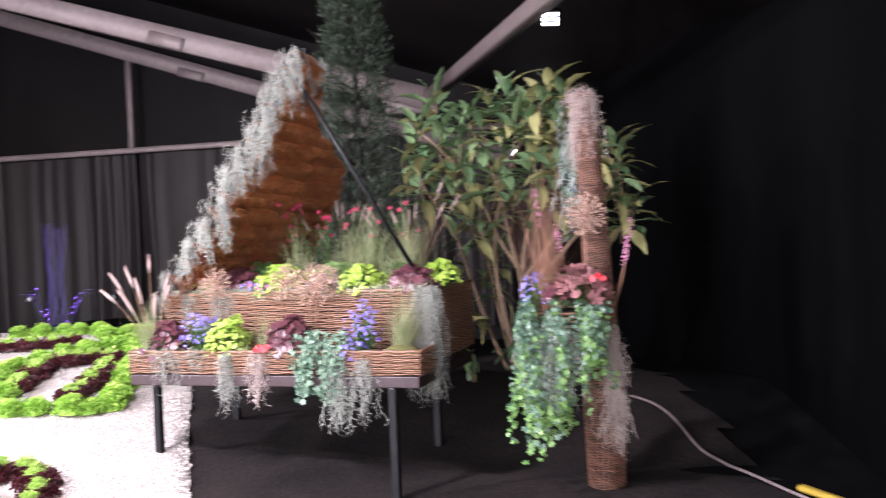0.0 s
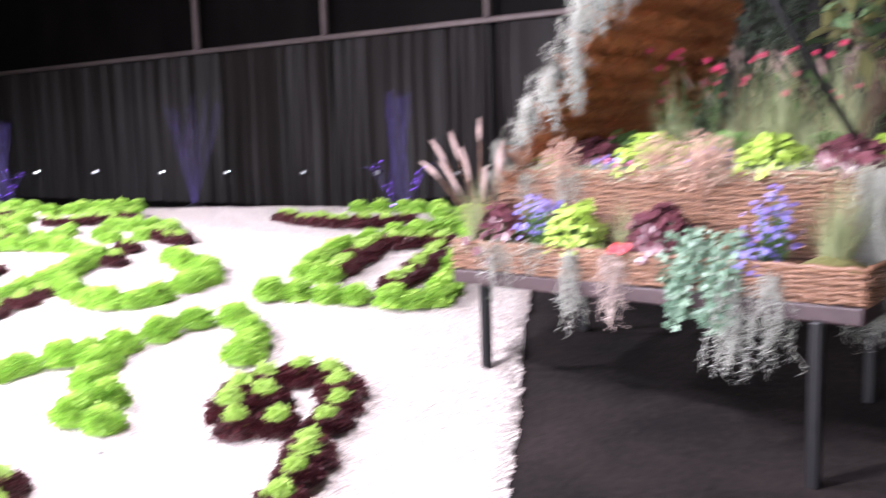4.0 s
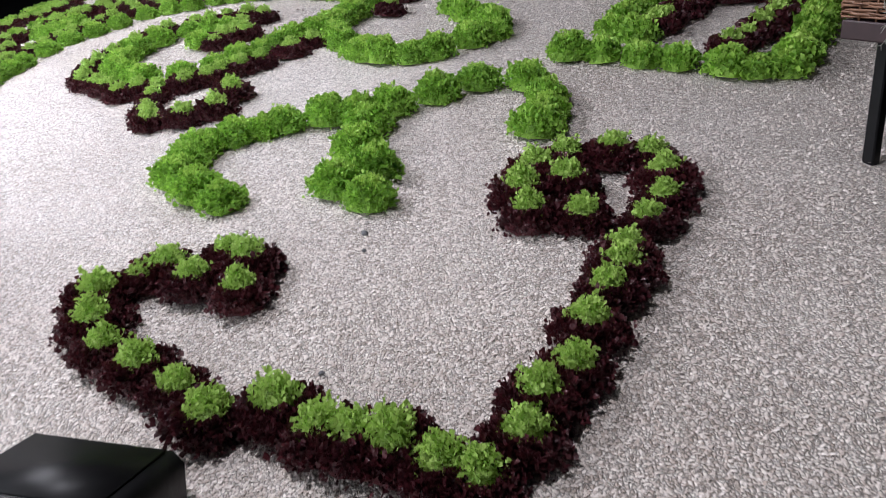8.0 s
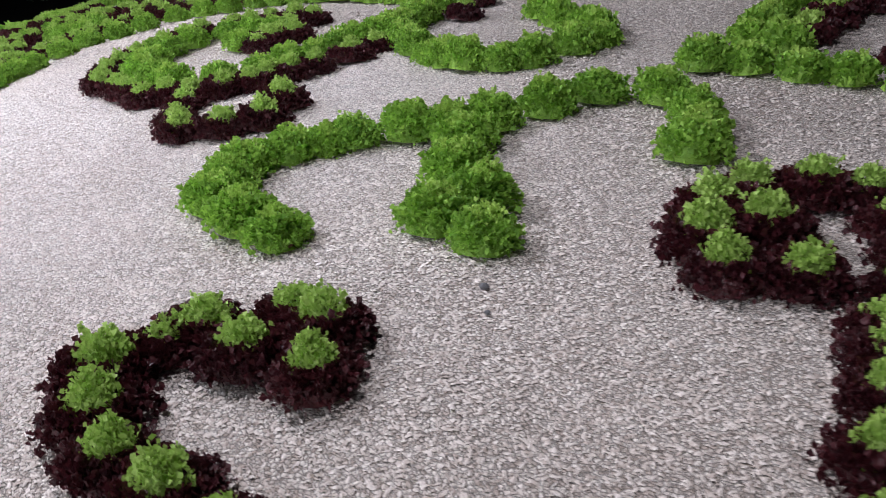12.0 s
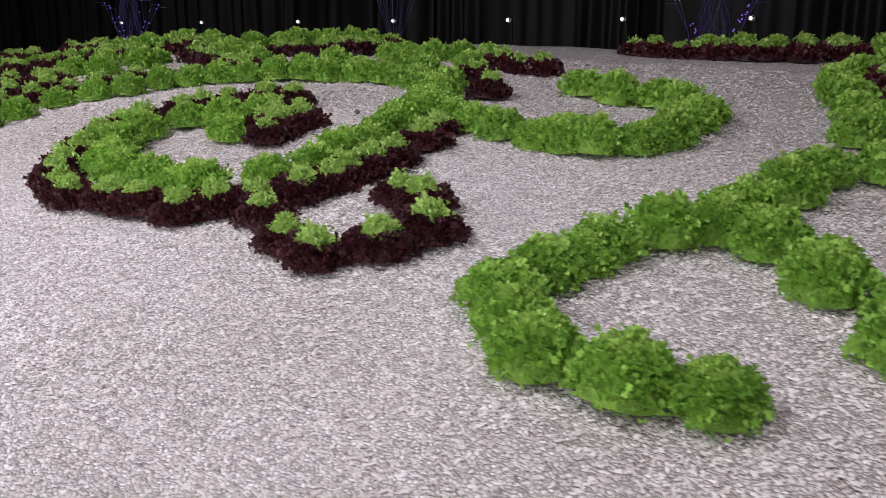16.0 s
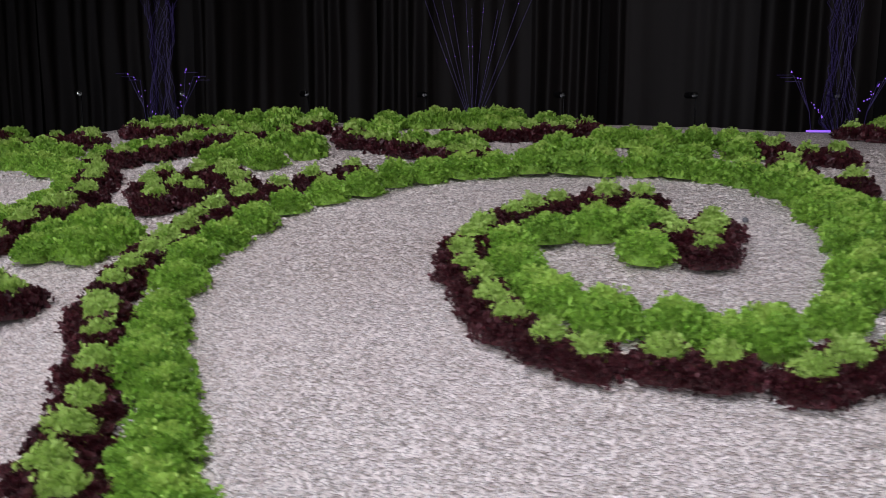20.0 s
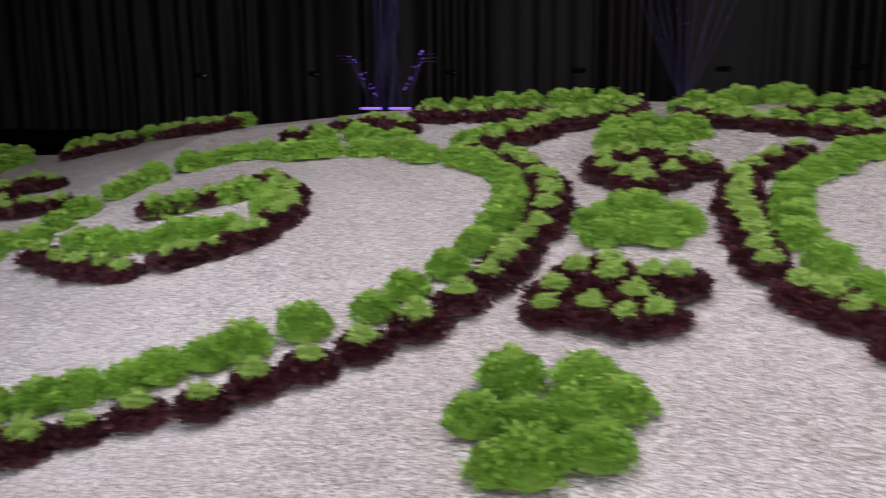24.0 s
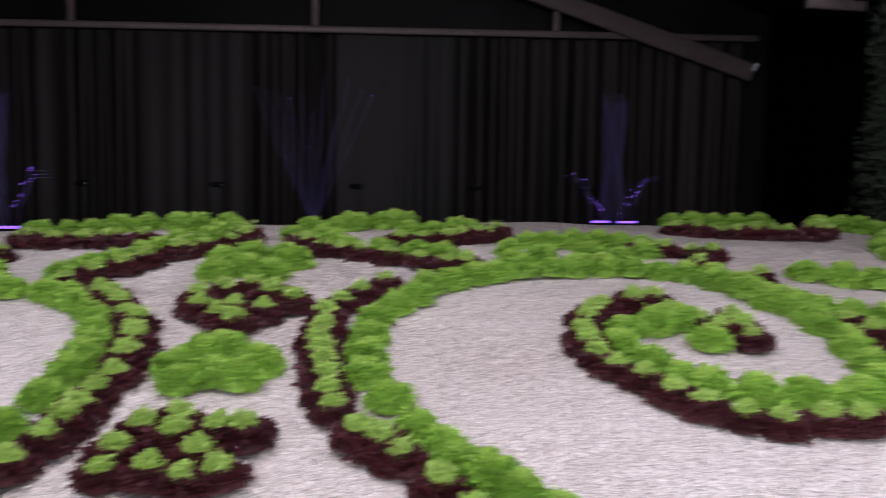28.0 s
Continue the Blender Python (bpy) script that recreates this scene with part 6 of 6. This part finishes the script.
def floodlight(x, y, turn, tilt, label, mat, w=0.34, h=0.26, dpt=0.13, cyl=False, lift=0.2):
    g = ground_z(x, y)
    root = thing("floodlight", label, "floodlight", "floodlights on the gravel", pose(x, y, g, 0, 0, turn))
    m = pose(0, 0, lift, tilt, 0, 0)
    if cyl:
        part("housing", Bag().tube([m @ Vector((0, 0.12, 0)), m @ Vector((0, -0.02, 0)), m @ Vector((0, -0.08, 0))], [0.05, 0.07, 0.08], 18), M_STEEL, root)
        part("lens", Bag().tube([m @ Vector((0, -0.081, 0)), m @ Vector((0, -0.086, 0))], 0.068, 18), mat, root, "lit pinkish lens")
    else:
        part("housing", Bag().box(-w / 2, w / 2, -dpt / 2, dpt / 2, -h / 2, h / 2, m, 0.02), M_STEEL, root)
        part("lens", Bag().box(-w / 2 + 0.03, w / 2 - 0.03, -dpt / 2 - 0.006, -dpt / 2, -h / 2 + 0.03, h / 2 - 0.03, m), M_STEEL, root, "dark glass front")
    for sx in (-1, 1):
        part("bracket", Bag().box(sx * (w / 2 + 0.014) - 0.006, sx * (w / 2 + 0.014) + 0.006, -0.02, 0.02, 0.0, lift + 0.02, None), M_STEEL, root, smooth=False)
    part("foot", Bag().box(-w / 2 - 0.02, w / 2 + 0.02, -0.025, 0.025, -0.004, 0.008, None, 0.003), M_STEEL, root, smooth=False)
    return root


floodlight(-2.42, 1.58, 217, -82, "black box floodlight lying on the gravel", M_STEEL, w=0.33, h=0.26, dpt=0.14, lift=0.085)
floodlight(-3.5, 1.5, 75, -25, "black floodlight with a lit lens on the gravel", M_WARM, w=0.20, cyl=True, lift=0.11)


def hung_lamp(x, y, z):
    root = thing("hung_floodlight", "small white led floodlight hung from the roof beam", "floodlight", "hung floodlights", Matrix.Translation((x, y, z)))
    m = pose(0, 0, 0, 35, 0, 10)
    part("housing", Bag().box(-0.075, 0.075, -0.04, 0.04, -0.06, 0.06, m, 0.01), M_STEEL, root)
    for k in range(3):
        part("led_row", Bag().box(-0.05, 0.05, -0.046, -0.041, -0.045 + 0.033 * k, -0.025 + 0.033 * k, m), M_LED, root, smooth=False)
    part("hanger", Bag().tube([(0, 0, 0.08), (0, 0, 0.16)], 0.01, 6), M_STEEL, root)


hung_lamp(-1.45, 12.2, 2.32)
hung_lamp(-0.33, 5.65, 2.56)

# ---------------------------------------------------------------- cable and strip by the black wall
cord = Bag()
pts = [(0.10 + 0.9 * s + 0.04 * math.sin(9 * s), 4.85 - 1.5 * s + 0.05 * math.sin(14 * s), 0) for s in [k / 30 for k in range(31)]]
cord.tube([(x, y, ground_z(x, y) + 0.012) for x, y, _ in pts], 0.008, 6)
piece("cable", cord, M_ALU, "pale grey cable lying along the soil edge", "cable")
yl = mottled("yellow_rubber", (0.30, 0.19, 0.02), (0.46, 0.32, 0.04), 12, 0.6, 0.1)
ya, yb = (0.80, 3.80), (1.10, 3.44)
beam("yellow_strip", (ya[0], ya[1], ground_z(*ya) + 0.012), (yb[0], yb[1], ground_z(*yb) + 0.012), 0.05, 0.03, yl, "yellow cable cover strip on the ground", "strip")



# ---------------------------------------------------------------- litter on the gravel
M_DEAD = mottled("dead_leaf", (0.05, 0.018, 0.010), (0.15, 0.06, 0.035), 60, 0.8, 0.3)
M_PEBBLE = mottled("grey_pebble", (0.09, 0.09, 0.095), (0.20, 0.20, 0.21), 60, 0.7, 0.4)
dead = Bag().leaf((0, 0, 0), (1, 0.3, 0.1), (0, 0, 1), 0.034, 0.022, (0.2, 0.8, 1.0, 0.7, 0.1), 0.5, ruffle=0.2, rnd=random.Random(3))
piece("fallen_leaf", dead, M_DEAD, "curled brown dead leaf lying on the gravel", "leaf").matrix_basis = pose(-3.34, 2.33, ground_z(-3.34, 2.33) + 0.016, 15, -10, 40)
rp = random.Random(8)
for x, y, size in ((-2.89, 2.52, 0.011), (-2.82, 2.47, 0.007), (-2.48, 2.13, 0.008), (-4.93, 3.47, 0.012), (-2.95, 2.2, 0.006)):
    pebble = Bag()
    pebble.grid([[(size * math.cos(a) * math.cos(e) * rp.uniform(0.9, 1.1), size * 0.8 * math.sin(a) * math.cos(e), size * 0.65 * math.sin(e)) for a in [0.785 * k for k in range(8)]] for e in (-1.5, -0.8, 0.0, 0.8, 1.5)], closed=True)
    piece("pebble", pebble, M_PEBBLE, "dark grey rounded pebble lying on the pale gravel", "stone", "dark pebbles").matrix_basis = pose(x, y, ground_z(x, y) + 0.6 * size + 0.004, 0, 0, 50 * x)
